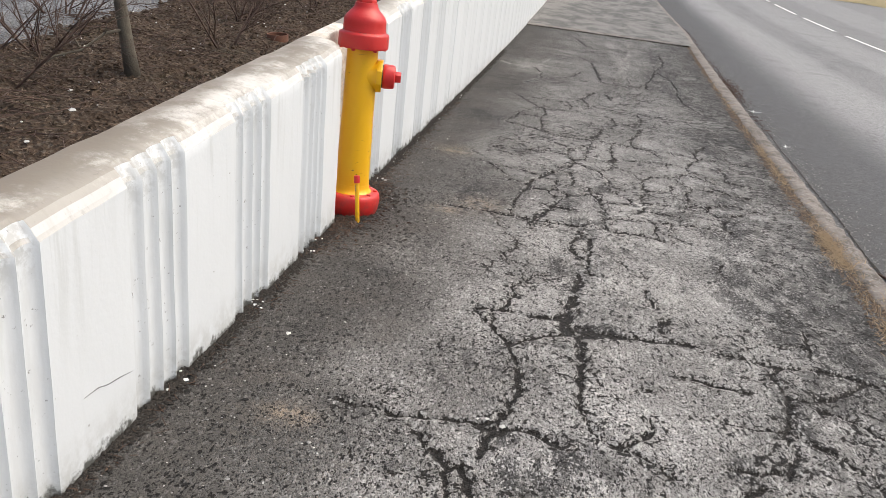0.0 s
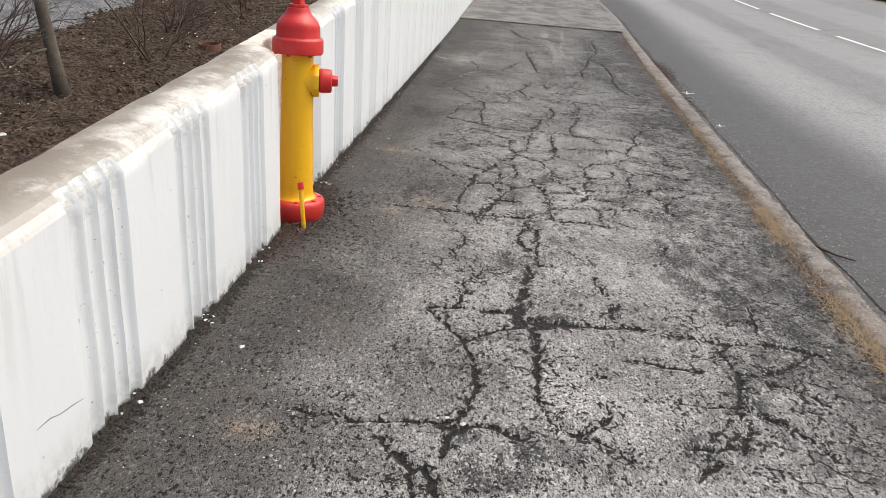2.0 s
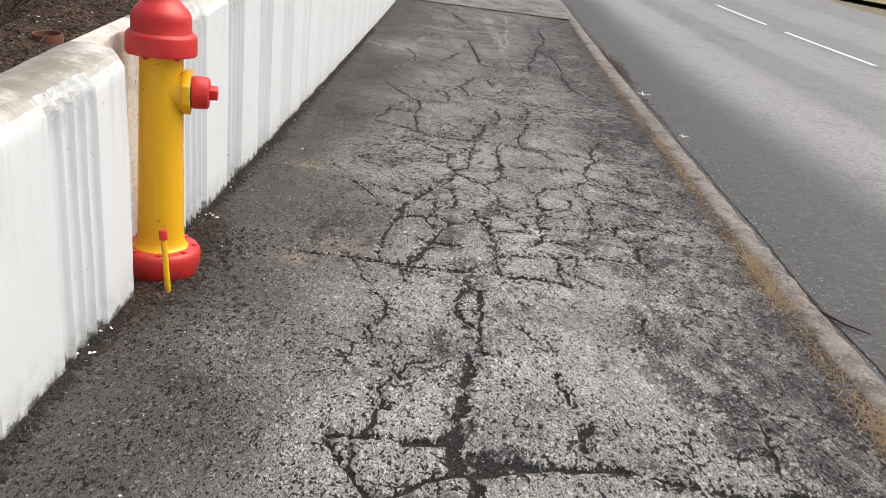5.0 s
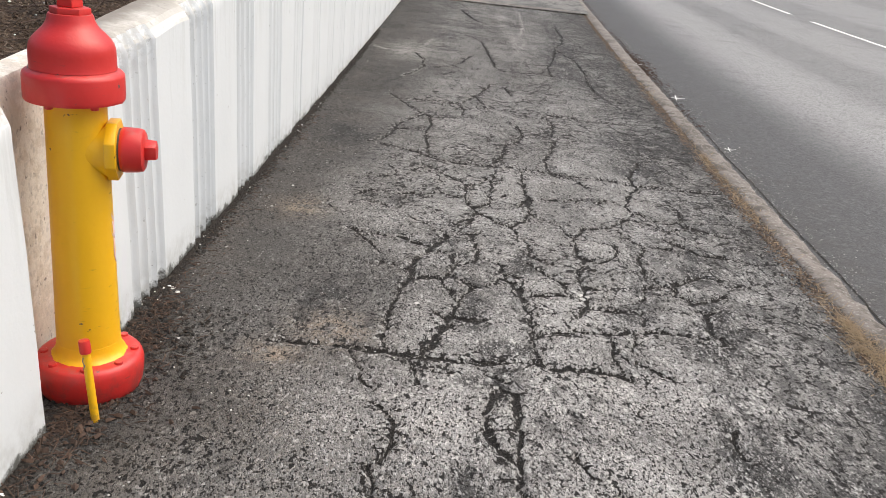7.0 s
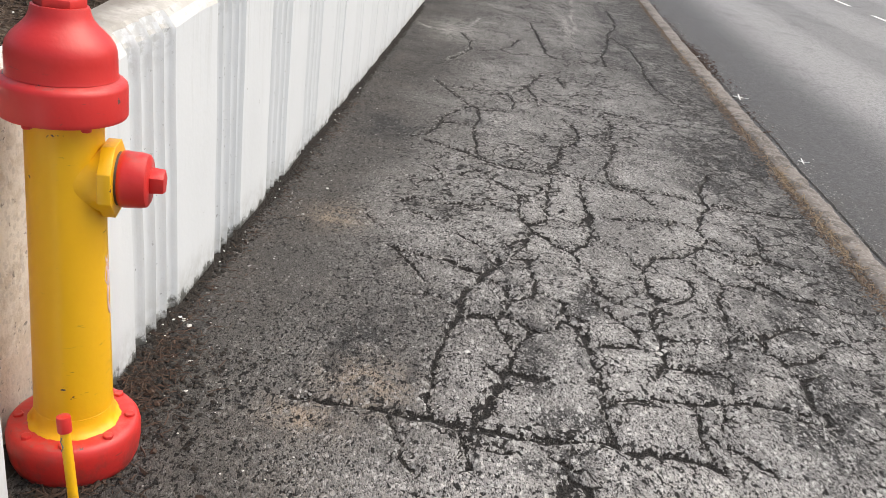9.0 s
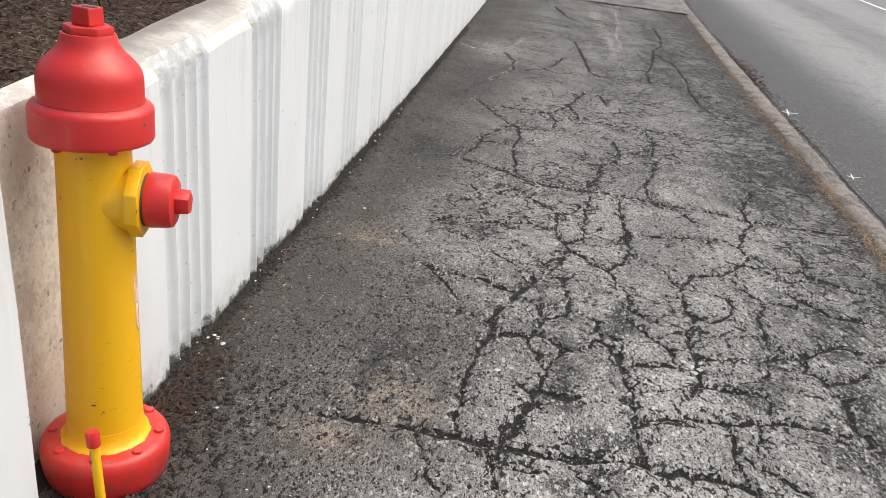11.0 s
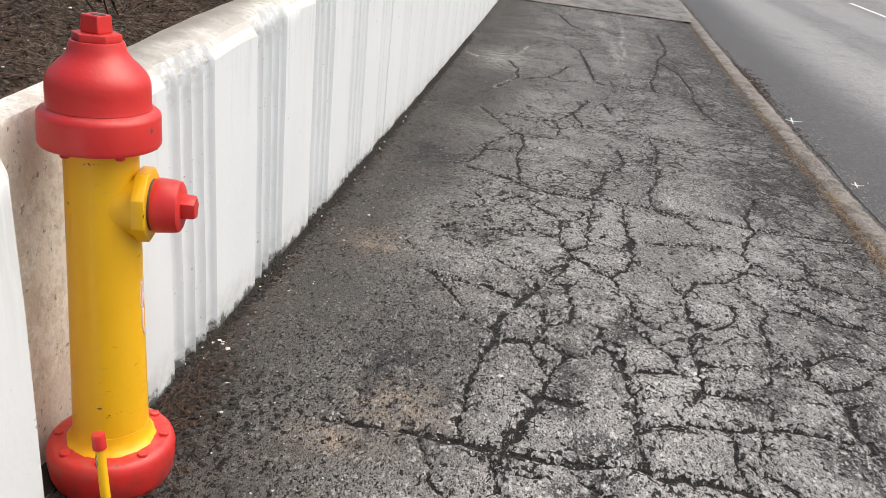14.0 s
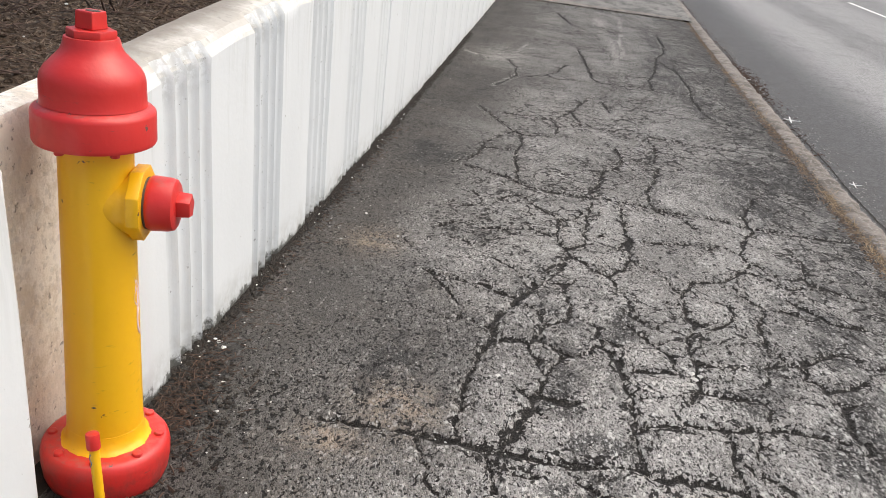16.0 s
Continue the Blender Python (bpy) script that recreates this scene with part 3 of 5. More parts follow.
crack(0.0112, [(0.74, 7.89), (0.71, 7.71), (0.66, 7.52), (0.63, 7.38), (0.63, 7.22), (0.63, 7.07)])
crack(0.0105, [(0.64, 7.01), (0.69, 6.96), (0.78, 6.94), (0.83, 6.80)])
crack(0.0141, [(0.49, 6.47), (0.54, 6.45), (0.64, 6.48), (0.84, 6.55)])
crack(0.0135, [(0.84, 6.48), (0.91, 6.60), (0.94, 6.58), (0.97, 6.52), (1.01, 6.48)])
crack(0.0133, [(1.26, 7.54), (1.20, 7.34), (1.14, 7.11), (1.13, 6.95), (1.14, 6.90), (1.08, 6.78), (1.04, 6.64), (1.01, 6.49), (1.03, 6.41)])
crack(0.0185, [(1.03, 6.41), (0.99, 6.29), (0.92, 6.19), (0.84, 6.10), (0.77, 6.06), (0.70, 6.00)])
crack(0.0170, [(1.03, 6.41), (1.07, 6.37), (1.09, 6.30), (1.12, 6.26), (1.20, 6.27), (1.25, 6.32), (1.26, 6.23), (1.34, 6.23)])
crack(0.0112, [(1.27, 6.61), (1.30, 6.57), (1.30, 6.47), (1.26, 6.35)])
crack(0.0201, [(0.99, 6.29), (1.03, 6.24), (1.07, 6.21), (1.11, 6.16), (1.17, 6.14), (1.27, 6.20), (1.34, 6.21), (1.39, 6.16), (1.48, 6.14), (1.56, 6.12)])
crack(0.0123, [(0.89, 6.06), (0.91, 5.98), (0.94, 5.91), (0.97, 5.87), (0.97, 5.80)])
crack(0.0131, [(0.69, 5.98), (0.73, 5.86), (0.78, 5.85), (0.83, 5.84), (0.84, 5.78), (0.83, 5.70), (0.79, 5.62), (0.73, 5.57), (0.67, 5.58)])
crack(0.0140, [(0.65, 5.88), (0.64, 5.77), (0.63, 5.68), (0.64, 5.62), (0.66, 5.58), (0.64, 5.50), (0.61, 5.42), (0.60, 5.32), (0.61, 5.26), (0.61, 5.19), (0.60, 5.11), (0.59, 5.03), (0.56, 4.94)])
crack(0.0137, [(0.56, 5.74), (0.64, 5.74)])
crack(0.0148, [(0.97, 5.80), (0.93, 5.71), (0.92, 5.63), (0.92, 5.54), (0.91, 5.48), (0.94, 5.44), (0.96, 5.39)])
crack(0.0165, [(0.95, 5.85), (1.05, 5.87), (1.11, 5.87), (1.17, 5.82)])
crack(0.0205, [(1.11, 6.01), (1.16, 5.95), (1.19, 5.90), (1.23, 5.88), (1.24, 5.82), (1.31, 5.82), (1.40, 5.82), (1.47, 5.78)])
crack(0.0142, [(1.43, 6.17), (1.48, 6.14), (1.52, 6.12)])
crack(0.0178, [(0.39, 5.62), (0.42, 5.55), (0.45, 5.51), (0.50, 5.48)])
crack(0.0129, [(0.39, 5.46), (0.43, 5.38), (0.47, 5.33), (0.50, 5.28), (0.52, 5.23), (0.53, 5.17)])
crack(0.0112, [(0.39, 5.10), (0.47, 5.12), (0.56, 5.16)])
crack(0.0136, [(0.61, 5.25), (0.65, 5.23), (0.71, 5.26)])
crack(0.0158, [(0.86, 5.30), (0.91, 5.34), (0.96, 5.36), (1.00, 5.37), (1.09, 5.43), (1.17, 5.52), (1.24, 5.50), (1.26, 5.44), (1.33, 5.46)])
crack(0.0101, [(0.88, 5.33), (0.86, 5.22), (0.85, 5.15)])
crack(0.0143, [(1.00, 5.36), (1.01, 5.27), (1.06, 5.24), (1.06, 5.19), (1.08, 5.13), (1.10, 5.11), (1.17, 5.16)])
crack(0.0131, [(1.05, 5.19), (1.16, 5.26), (1.24, 5.31)])
crack(0.0154, [(1.10, 5.11), (1.07, 5.00), (1.06, 4.92), (1.09, 4.84)])
crack(0.0178, [(0.98, 4.83), (1.03, 4.81), (1.09, 4.83)])
crack(0.0116, [(0.36, 4.93), (0.45, 4.95)])
crack(0.0177, [(0.59, 5.04), (0.61, 5.02), (0.69, 5.03), (0.75, 5.04), (0.80, 5.04)])
crack(0.0130, [(0.80, 5.04), (0.83, 5.00), (0.80, 4.93)])
crack(0.0192, [(0.35, 4.71), (0.38, 4.73), (0.44, 4.78), (0.52, 4.81)])
crack(0.0188, [(0.52, 4.81), (0.58, 4.80), (0.63, 4.81), (0.69, 4.83), (0.77, 4.85), (0.84, 4.88), (0.89, 4.87), (0.96, 4.87), (1.03, 4.87)])
crack(0.0107, [(0.65, 4.81), (0.65, 4.74), (0.64, 4.68), (0.65, 4.62), (0.65, 4.57), (0.66, 4.52), (0.68, 4.47)])
crack(0.0109, [(0.77, 4.84), (0.74, 4.76), (0.72, 4.69)])
crack(0.0165, [(0.68, 4.64), (0.71, 4.61), (0.75, 4.59), (0.78, 4.57), (0.80, 4.53), (0.82, 4.51)])
crack(0.0162, [(0.35, 4.71), (0.35, 4.65), (0.36, 4.59), (0.37, 4.56), (0.38, 4.52)])
crack(0.0131, [(-0.31, 5.27), (-0.26, 5.28), (-0.22, 5.28), (-0.16, 5.25), (-0.13, 5.24)])
crack(0.0157, [(-0.13, 5.24), (-0.11, 5.35), (-0.07, 5.44), (-0.05, 5.54)])
crack(0.0131, [(-0.13, 5.25), (-0.12, 5.16), (-0.14, 5.10), (-0.16, 5.03), (-0.16, 4.95), (-0.17, 4.87), (-0.18, 4.79), (-0.18, 4.72), (-0.18, 4.64), (-0.17, 4.51)])
crack(0.0210, [(-0.12, 5.15), (-0.08, 5.17), (-0.04, 5.18)])
crack(0.0131, [(-0.04, 5.18), (0.02, 5.19), (0.05, 5.26), (0.06, 5.36), (0.04, 5.48), (-0.01, 5.51)])
crack(0.0205, [(0.13, 5.77), (0.15, 5.68), (0.17, 5.55), (0.16, 5.47), (0.13, 5.41), (0.07, 5.36)])
crack(0.0130, [(0.01, 5.16), (0.04, 5.08), (0.06, 5.02), (0.07, 4.97), (0.09, 5.02), (0.13, 5.11), (0.16, 5.13), (0.22, 5.19), (0.26, 5.25)])
crack(0.0148, [(0.05, 5.23), (0.10, 5.18), (0.15, 5.14)])
crack(0.0169, [(0.08, 4.99), (0.07, 4.88), (0.04, 4.78), (0.03, 4.71), (0.01, 4.64), (-0.01, 4.56), (-0.03, 4.50)])
crack(0.0123, [(-0.02, 4.83), (0.03, 4.79)])
crack(0.0214, [(0.07, 4.82), (0.14, 4.80), (0.16, 4.82)])
crack(0.0109, [(0.05, 4.76), (0.08, 4.71)])
crack(0.0156, [(0.17, 5.46), (0.22, 5.45), (0.27, 5.40), (0.27, 5.33), (0.27, 5.25), (0.31, 5.18), (0.34, 5.13), (0.34, 5.02), (0.35, 4.95), (0.36, 4.88), (0.36, 4.79), (0.35, 4.71)])
crack(0.0142, [(0.27, 5.30), (0.30, 5.31), (0.32, 5.26)])
crack(0.0132, [(-0.56, 4.50), (-0.46, 4.50), (-0.40, 4.49), (-0.35, 4.50), (-0.31, 4.50)])
crack(0.0234, [(-0.31, 4.50), (-0.27, 4.50), (-0.22, 4.49), (-0.17, 4.50), (-0.13, 4.49), (-0.09, 4.48), (-0.04, 4.48), (0.03, 4.48), (0.09, 4.48), (0.15, 4.48)])
crack(0.0240, [(0.15, 4.48), (0.22, 4.49), (0.28, 4.51), (0.34, 4.52), (0.40, 4.49), (0.47, 4.50), (0.55, 4.50), (0.62, 4.50), (0.68, 4.48)])
crack(0.0115, [(-0.29, 4.48), (-0.26, 4.42), (-0.25, 4.37), (-0.22, 4.32), (-0.23, 4.29), (-0.19, 4.25)])
crack(0.0105, [(-0.09, 4.47), (-0.07, 4.40), (-0.05, 4.34), (-0.04, 4.29)])
crack(0.0100, [(-0.00, 4.39), (0.08, 4.40)])
crack(0.0185, [(0.18, 4.41), (0.21, 4.38), (0.24, 4.35)])
crack(0.0140, [(-0.51, 2.16), (-0.48, 2.15), (-0.45, 2.14), (-0.42, 2.15), (-0.39, 2.16), (-0.34, 2.14), (-0.31, 2.13)])
crack(0.0179, [(-0.31, 2.13), (-0.24, 2.16), (-0.19, 2.17), (-0.14, 2.18), (-0.09, 2.19), (-0.05, 2.21), (-0.01, 2.24), (0.01, 2.29)])
crack(0.0088, [(-0.29, 2.10), (-0.26, 2.08), (-0.23, 2.05), (-0.21, 2.01), (-0.17, 1.98)])
crack(0.0176, [(-0.17, 1.98), (-0.14, 1.94), (-0.13, 1.89), (-0.12, 1.82), (-0.11, 1.77)])
crack(0.0172, [(0.01, 2.29), (0.01, 2.36), (0.03, 2.44), (0.02, 2.54), (-0.00, 2.65), (-0.03, 2.80)])
crack(0.0156, [(-0.20, 3.10), (-0.17, 3.02), (-0.13, 2.95), (-0.09, 2.89), (-0.05, 2.84), (-0.03, 2.80)])
crack(0.0143, [(-0.19, 3.08), (-0.12, 3.09), (-0.06, 3.12)])
crack(0.0128, [(-0.12, 3.08), (-0.12, 2.99), (-0.12, 2.94)])
crack(0.0225, [(-0.03, 2.80), (0.00, 2.82), (0.06, 2.89), (0.15, 2.95), (0.21, 2.99), (0.31, 3.02), (0.39, 3.04), (0.48, 3.06)])
crack(0.0212, [(0.48, 3.06), (0.57, 3.08), (0.66, 3.08), (0.73, 3.08), (0.79, 3.06), (0.85, 3.05), (0.93, 3.04), (0.99, 3.03)])
crack(0.0195, [(0.99, 3.03), (1.07, 3.05), (1.15, 3.05), (1.23, 3.05), (1.31, 3.02), (1.37, 2.99)])
crack(0.0190, [(0.04, 3.09), (0.13, 3.12)])
crack(0.0176, [(0.22, 2.98), (0.24, 2.85), (0.24, 2.71), (0.23, 2.57), (0.23, 2.44), (0.24, 2.35), (0.27, 2.28), (0.30, 2.22), (0.34, 2.19), (0.38, 2.19)])
crack(0.0169, [(0.38, 2.19), (0.43, 2.16), (0.47, 2.12), (0.50, 2.08)])
crack(0.0153, [(0.46, 2.40), (0.47, 2.35), (0.44, 2.29), (0.40, 2.23), (0.34, 2.19)])
crack(0.0177, [(-0.02, 2.22), (0.00, 2.17), (-0.03, 2.12), (-0.05, 2.05), (-0.05, 1.99)])
crack(0.0244, [(-0.09, 2.17), (0.02, 2.19), (0.10, 2.19), (0.18, 2.15)])
crack(0.0181, [(-0.10, 1.91), (-0.07, 1.85), (-0.05, 1.79)])
crack(0.0109, [(0.60, 3.34), (0.57, 3.27), (0.55, 3.15)])
crack(0.0144, [(0.59, 2.78), (0.64, 2.77), (0.69, 2.76), (0.76, 2.75), (0.83, 2.74)])
crack(0.0117, [(0.45, 2.61), (0.50, 2.62)])
crack(0.0154, [(0.99, 3.02), (0.94, 2.90), (0.97, 2.82), (0.97, 2.74), (0.95, 2.63), (0.93, 2.54), (0.89, 2.47), (0.91, 2.41)])
crack(0.0162, [(0.98, 2.76), (1.04, 2.77), (1.13, 2.80), (1.19, 2.87), (1.24, 2.93), (1.31, 3.00)])
crack(0.0153, [(1.06, 2.69), (1.12, 2.69), (1.19, 2.66), (1.25, 2.59)])
crack(0.0140, [(0.71, 2.49), (0.76, 2.48), (0.83, 2.49), (0.92, 2.50)])
crack(0.0148, [(0.92, 2.50), (0.95, 2.46), (1.01, 2.43), (1.07, 2.37), (1.10, 2.31), (1.14, 2.24)])
crack(0.0150, [(0.92, 2.38), (0.88, 2.27), (0.86, 2.20), (0.84, 2.24), (0.78, 2.20)])
crack(0.0203, [(0.70, 2.20), (0.76, 2.21)])
crack(0.0147, [(0.69, 2.05), (0.77, 2.13)])
crack(0.0137, [(1.02, 3.23), (1.09, 3.25), (1.15, 3.27), (1.19, 3.33)])
crack(0.0211, [(0.18, 4.03), (0.17, 4.20), (0.22, 4.32), (0.27, 4.29), (0.27, 4.05), (0.26, 3.86), (0.26, 3.72)])
crack(0.0184, [(0.18, 4.03), (0.22, 3.97), (0.26, 3.88)])
crack(0.0222, [(0.22, 3.67), (0.21, 3.48), (0.20, 3.34), (0.18, 3.21), (0.16, 3.12)])
crack(0.0279, [(0.16, 3.12), (0.16, 3.06), (0.18, 3.00)])
crack(0.0155, [(-0.16, 4.14), (-0.11, 4.09), (-0.09, 3.95), (-0.12, 3.85)])
crack(0.0073, [(-0.15, 3.84), (-0.12, 3.70)])
crack(0.0133, [(0.06, 3.62), (0.01, 3.57), (-0.03, 3.46), (-0.07, 3.39), (-0.06, 3.27), (-0.08, 3.17), (-0.11, 3.09)])
crack(0.0243, [(0.04, 3.10), (0.11, 3.11), (0.16, 3.13)])
crack(0.0280, [(0.22, 3.05), (0.29, 3.05), (0.35, 3.06)])
crack(0.0082, [(0.43, 4.02), (0.46, 3.88)])
crack(0.0093, [(0.51, 3.82), (0.54, 3.77)])
crack(0.0089, [(0.52, 3.66), (0.54, 3.52), (0.56, 3.43)])
crack(0.0160, [(0.59, 3.31), (0.56, 3.16)])
crack(0.0128, [(0.93, 4.19), (0.93, 4.05)])
crack(0.0104, [(1.18, 3.42), (1.15, 3.19)])

# dark tarry dirt, pale worn streaks and drifted sand: x, y, half width, half length
SMEARS, BARE, SAND = [], [], []
LIPS = [[(-0.91, 11.64), (-0.81, 11.53), (-0.69, 11.45), (-0.49, 11.63), (-0.39, 12.01), (-0.32, 12.66)],
        [(-0.35, 11.02), (-0.32, 10.61), (-0.40, 10.24), (-0.48, 9.98)],
        [(0.97, 17.6), (0.99, 16.81), (0.93, 15.02), (0.84, 14.06), (0.85, 13.41), (0.80, 12.82), (0.68, 12.37)]]


def smear(*where):
    SMEARS.append(where)


smear(0.09, 5.89, 0.08, 0.08)
smear(-0.42, 4.86, 0.09, 0.13)
smear(-0.01, 5.56, 0.07, 0.10)
smear(0.11, 5.43, 0.08, 0.11)
smear(0.15, 4.80, 0.07, 0.08)
smear(0.14, 4.88, 0.08, 0.18)
smear(0.25, 4.59, 0.12, 0.07)
smear(0.22, 4.47, 0.10, 0.07)
smear(0.17, 4.35, 0.09, 0.05)
smear(1.26, 7.37, 0.24, 0.30)
smear(1.20, 5.54, 0.15, 0.13)
smear(1.02, 4.79, 0.12, 0.15)
smear(1.07, 4.72, 0.08, 0.16)
smear(1.18, 11.95, 0.19, 1.20)
smear(1.39, 14.08, 0.17, 2.33)
smear(1.33, 10.67, 0.13, 0.76)
smear(1.33, 8.07, 0.27, 0.38)
smear(1.67, 8.12, 0.19, 0.46)
smear(1.21, 5.79, 0.04, 0.13)
smear(0.78, 5.00, 0.07, 0.08)
smear(0.35, 5.44, 0.07, 0.15)
smear(-0.66, 7.50, 0.22, 0.26)
smear(0.10, 1.94, 0.11, 0.11)
smear(0.19, 2.06, 0.07, 0.06)
smear(-0.01, 2.13, 0.07, 0.06)
smear(0.73, 2.20, 0.05, 0.08)
smear(1.58, 4.23, 0.18, 0.34)
smear(0.96, 2.65, 0.06, 0.27)
smear(0.21, 3.43, 0.07, 0.28)
smear(0.97, 3.96, 0.10, 0.53)
smear(1.09, 3.58, 0.12, 0.37)
smear(1.25, 3.18, 0.13, 0.24)
smear(1.00, 3.97, 0.06, 0.28)
smear(0.94, 4.13, 0.04, 0.14)
smear(1.50, 3.58, 0.10, 0.25)
smear(1.58, 4.33, 0.17, 0.19)
smear(0.13, 3.77, 0.06, 0.14)
smear(0.35, 3.08, 0.11, 0.05)
smear(1.26, 3.82, 0.18, 0.23)
smear(1.13, 5.05, 0.11, 0.20)
smear(-0.95, 3.86, 0.12, 0.22)
smear(-0.97, 4.50, 0.09, 0.35)
BARE += [(0.72, 13.2, 0.07, 1.5), (0.66, 15.8, 0.09, 1.6), (0.62, 5.10, 0.06, 0.07), (0.60, 3.60, 0.16, 0.30), (0.62, 4.36, 0.18, 0.12), (-0.50, 11.6, 0.28, 0.7)]
SAND += [(-0.36, 4.62, 0.13, 0.14), (-0.52, 4.40, 0.10, 0.08), (-0.62, 2.02, 0.08, 0.06), (-0.70, 5.9, 0.12, 0.16)]

NEAR0, NEAR1, STEP = 0.9, 17.985, 0.0095


def pavement_near():
    ys, step = [NEAR0], STEP
    while ys[-1] < NEAR1:
        ys.append(ys[-1] + step * max(1.0, (ys[-1] - 2.5) / 3.0))
    ys[-1] = NEAR1
    ys = np.array(ys)
    ny, nx = len(ys), 310
    x0 = -1.09
    u = np.linspace(0, 1, nx)
    Y = np.repeat(ys[:, None], nx, 1)
    X = x0 + u[None, :] * (kerb_x(Y) + 0.07 - x0)
    # a wandering offset makes the cracks jagged

    def rough(cell, seed):
        r = np.random.RandomState(seed)
        g = r.rand(420, 200)
        fx, fy = (X + 2) / cell, (Y + 1) / cell
        ix, iy = fx.astype(int) % 199, fy.astype(int) % 419
        ax, ay = fx - np.floor(fx), fy - np.floor(fy)
        ax, ay = ax * ax * (3 - 2 * ax), ay * ay * (3 - 2 * ay)
        return (g[iy, ix] * (1 - ax) + g[iy, ix + 1] * ax) * (1 - ay) + (g[iy + 1, ix] * (1 - ax) + g[iy + 1, ix + 1] * ax) * ay - 0.5

    WX = X + 0.020 * rough(0.08, 1) + 0.020 * rough(0.03, 2)
    WY = Y + 0.020 * rough(0.08, 5) + 0.020 * rough(0.03, 6)
    fat = 1.0 + 1.1 * rough(0.05, 8) + 0.9 * rough(0.17, 9)
    mask, grime = np.zeros_like(X), np.zeros_like(X)
    for width, line in CRACKS:
        d = np.full_like(X, 9.0)
        for (ax, ay), (bx, by) in zip(line, line[1:]):
            sx, sy = bx - ax, by - ay
            t = np.clip(((WX - ax) * sx + (WY - ay) * sy) / (sx * sx + sy * sy + 1e-9), 0, 1)
            d = np.minimum(d, np.hypot(WX - ax - t * sx, WY - ay - t * sy))
        w = width * fat
        mask = np.maximum(mask, np.clip(1.0 - d / np.maximum(w * 1.25, 0.0115 + 0.0023 * np.maximum(Y - 4.5, 0)), 0, 1))
        grime = np.maximum(grime, np.exp(-(d / (0.02 + 2.2 * width)) ** 2))
    def spots(places):
        a = np.zeros_like(X)
        for cx, cy, rx, ry in places:
            a = np.maximum(a, np.exp(-((X - cx) / rx) ** 2 - ((Y - cy) / ry) ** 2))
        return a

    bare, sand = spots(BARE), spots(SAND)
    # the pale broken lips of old thin overlays
    for line in LIPS:
        for (ax, ay), (bx, by) in zip(line, line[1:]):
            sx, sy = bx - ax, by - ay
            t = np.clip(((WX - ax) * sx + (WY - ay) * sy) / (sx * sx + sy * sy), 0, 1)
            bare = np.maximum(bare, 1.4 * np.exp(-((WX - ax - t * sx) / 0.022) ** 2 - ((WY - ay - t * sy) / 0.07) ** 2))
    smears = spots(SMEARS)
    smears = np.maximum(smears, np.exp(-np.abs(X + 1.02) / 0.05))
    Z = gz(X, Y) - 0.012 * np.clip(2.4 * mask - 0.7, 0, 1) + 0.006 * rough(0.3, 11) + 0.003 * rough(0.09, 12)
    v = np.stack([X, Y, Z], -1).reshape(-1, 3)
    i = np.arange(ny * nx).reshape(ny, nx)
    f = np.stack([i[:-1, :-1], i[:-1, 1:], i[1:, 1:], i[1:, :-1]], -1).reshape(-1, 4)
    me = bpy.data.meshes.new("pavement")
    me.from_pydata(v.tolist(), [], f.tolist())
    for name, a in (("crack", mask), ("grime", grime), ("smear", smears), ("bare", bare), ("sand", sand)):
        at = me.attributes.new(name, "FLOAT", "POINT")
        at.data.foreach_set("value", a.astype(np.float32).ravel())
    me.materials.append(PAVING)
    me.update()
    me.shade_smooth()
    return new("pavement", me)


tagged(pavement_near(), "cracked grey asphalt pavement with dirt-filled cracks", "pavement", kind="structure")


def strip(name, y0, y1, ny, left, right, nx, height, material):
    return grid_mesh(name, lambda y: np.linspace(left(y), right(y), nx), np.linspace(y0, y1, ny), height, material)


SLAB_Y = 17.98
tagged(strip("pavement_behind", -6, NEAR0, 14, lambda y: -1.02, lambda y: kerb_x(y) + 0.07, 6, gz, PAVING),
       "old grey asphalt pavement behind the walker", "pavement", kind="structure")
tagged(strip("pavement_slab", SLAB_Y + 0.01, 70, 60, lambda y: -1.3, lambda y: kerb_x(y) + 0.07, 12,
             lambda x, y: gz(x, y) + 0.025, SLAB), "pale mottled concrete pavement with a raised front lip", "pavement", kind="structure")
v = []
for k in range(25):
    x = -1.02 + k * (kerb_x(SLAB_Y) + 0.09) / 24 * 1.35
    x = min(x, kerb_x(SLAB_Y) + 0.07)
    v += [(x, SLAB_Y + 0.012 * math.sin(9 * x), gz(x, SLAB_Y) - 0.02), (x, SLAB_Y + 0.012 * math.sin(9 * x) + 0.012, gz(x, SLAB_Y) + 0.022),
          (x, SLAB_Y + 0.30, gz(x, SLAB_Y + 0.3) + 0.031)]
tagged(mesh_of("pavement_lip", v, [(3 * a + b, 3 * a + 3 + b, 3 * a + 4 + b, 3 * a + 1 + b) for a in range(24) for b in (0, 1)], KERB),
       "worn concrete edge across the pavement", "pavement edge", kind="structure")


def road_z(x, y):
    e = x - kerb_x(y) - 0.2
    return gz(x, y) - 0.065 + 0.012 * min(max(e, 0), 5) * 0.3


tagged(strip("road", -8, 75, 180, lambda y: kerb_x(y) + 0.15, lambda y: 15.2 + 0.035 * y + max(0, y - 52) * 0.5, 26, road_z, ROAD),
       "grey asphalt road with paler wheel tracks", "road", kind="structure")


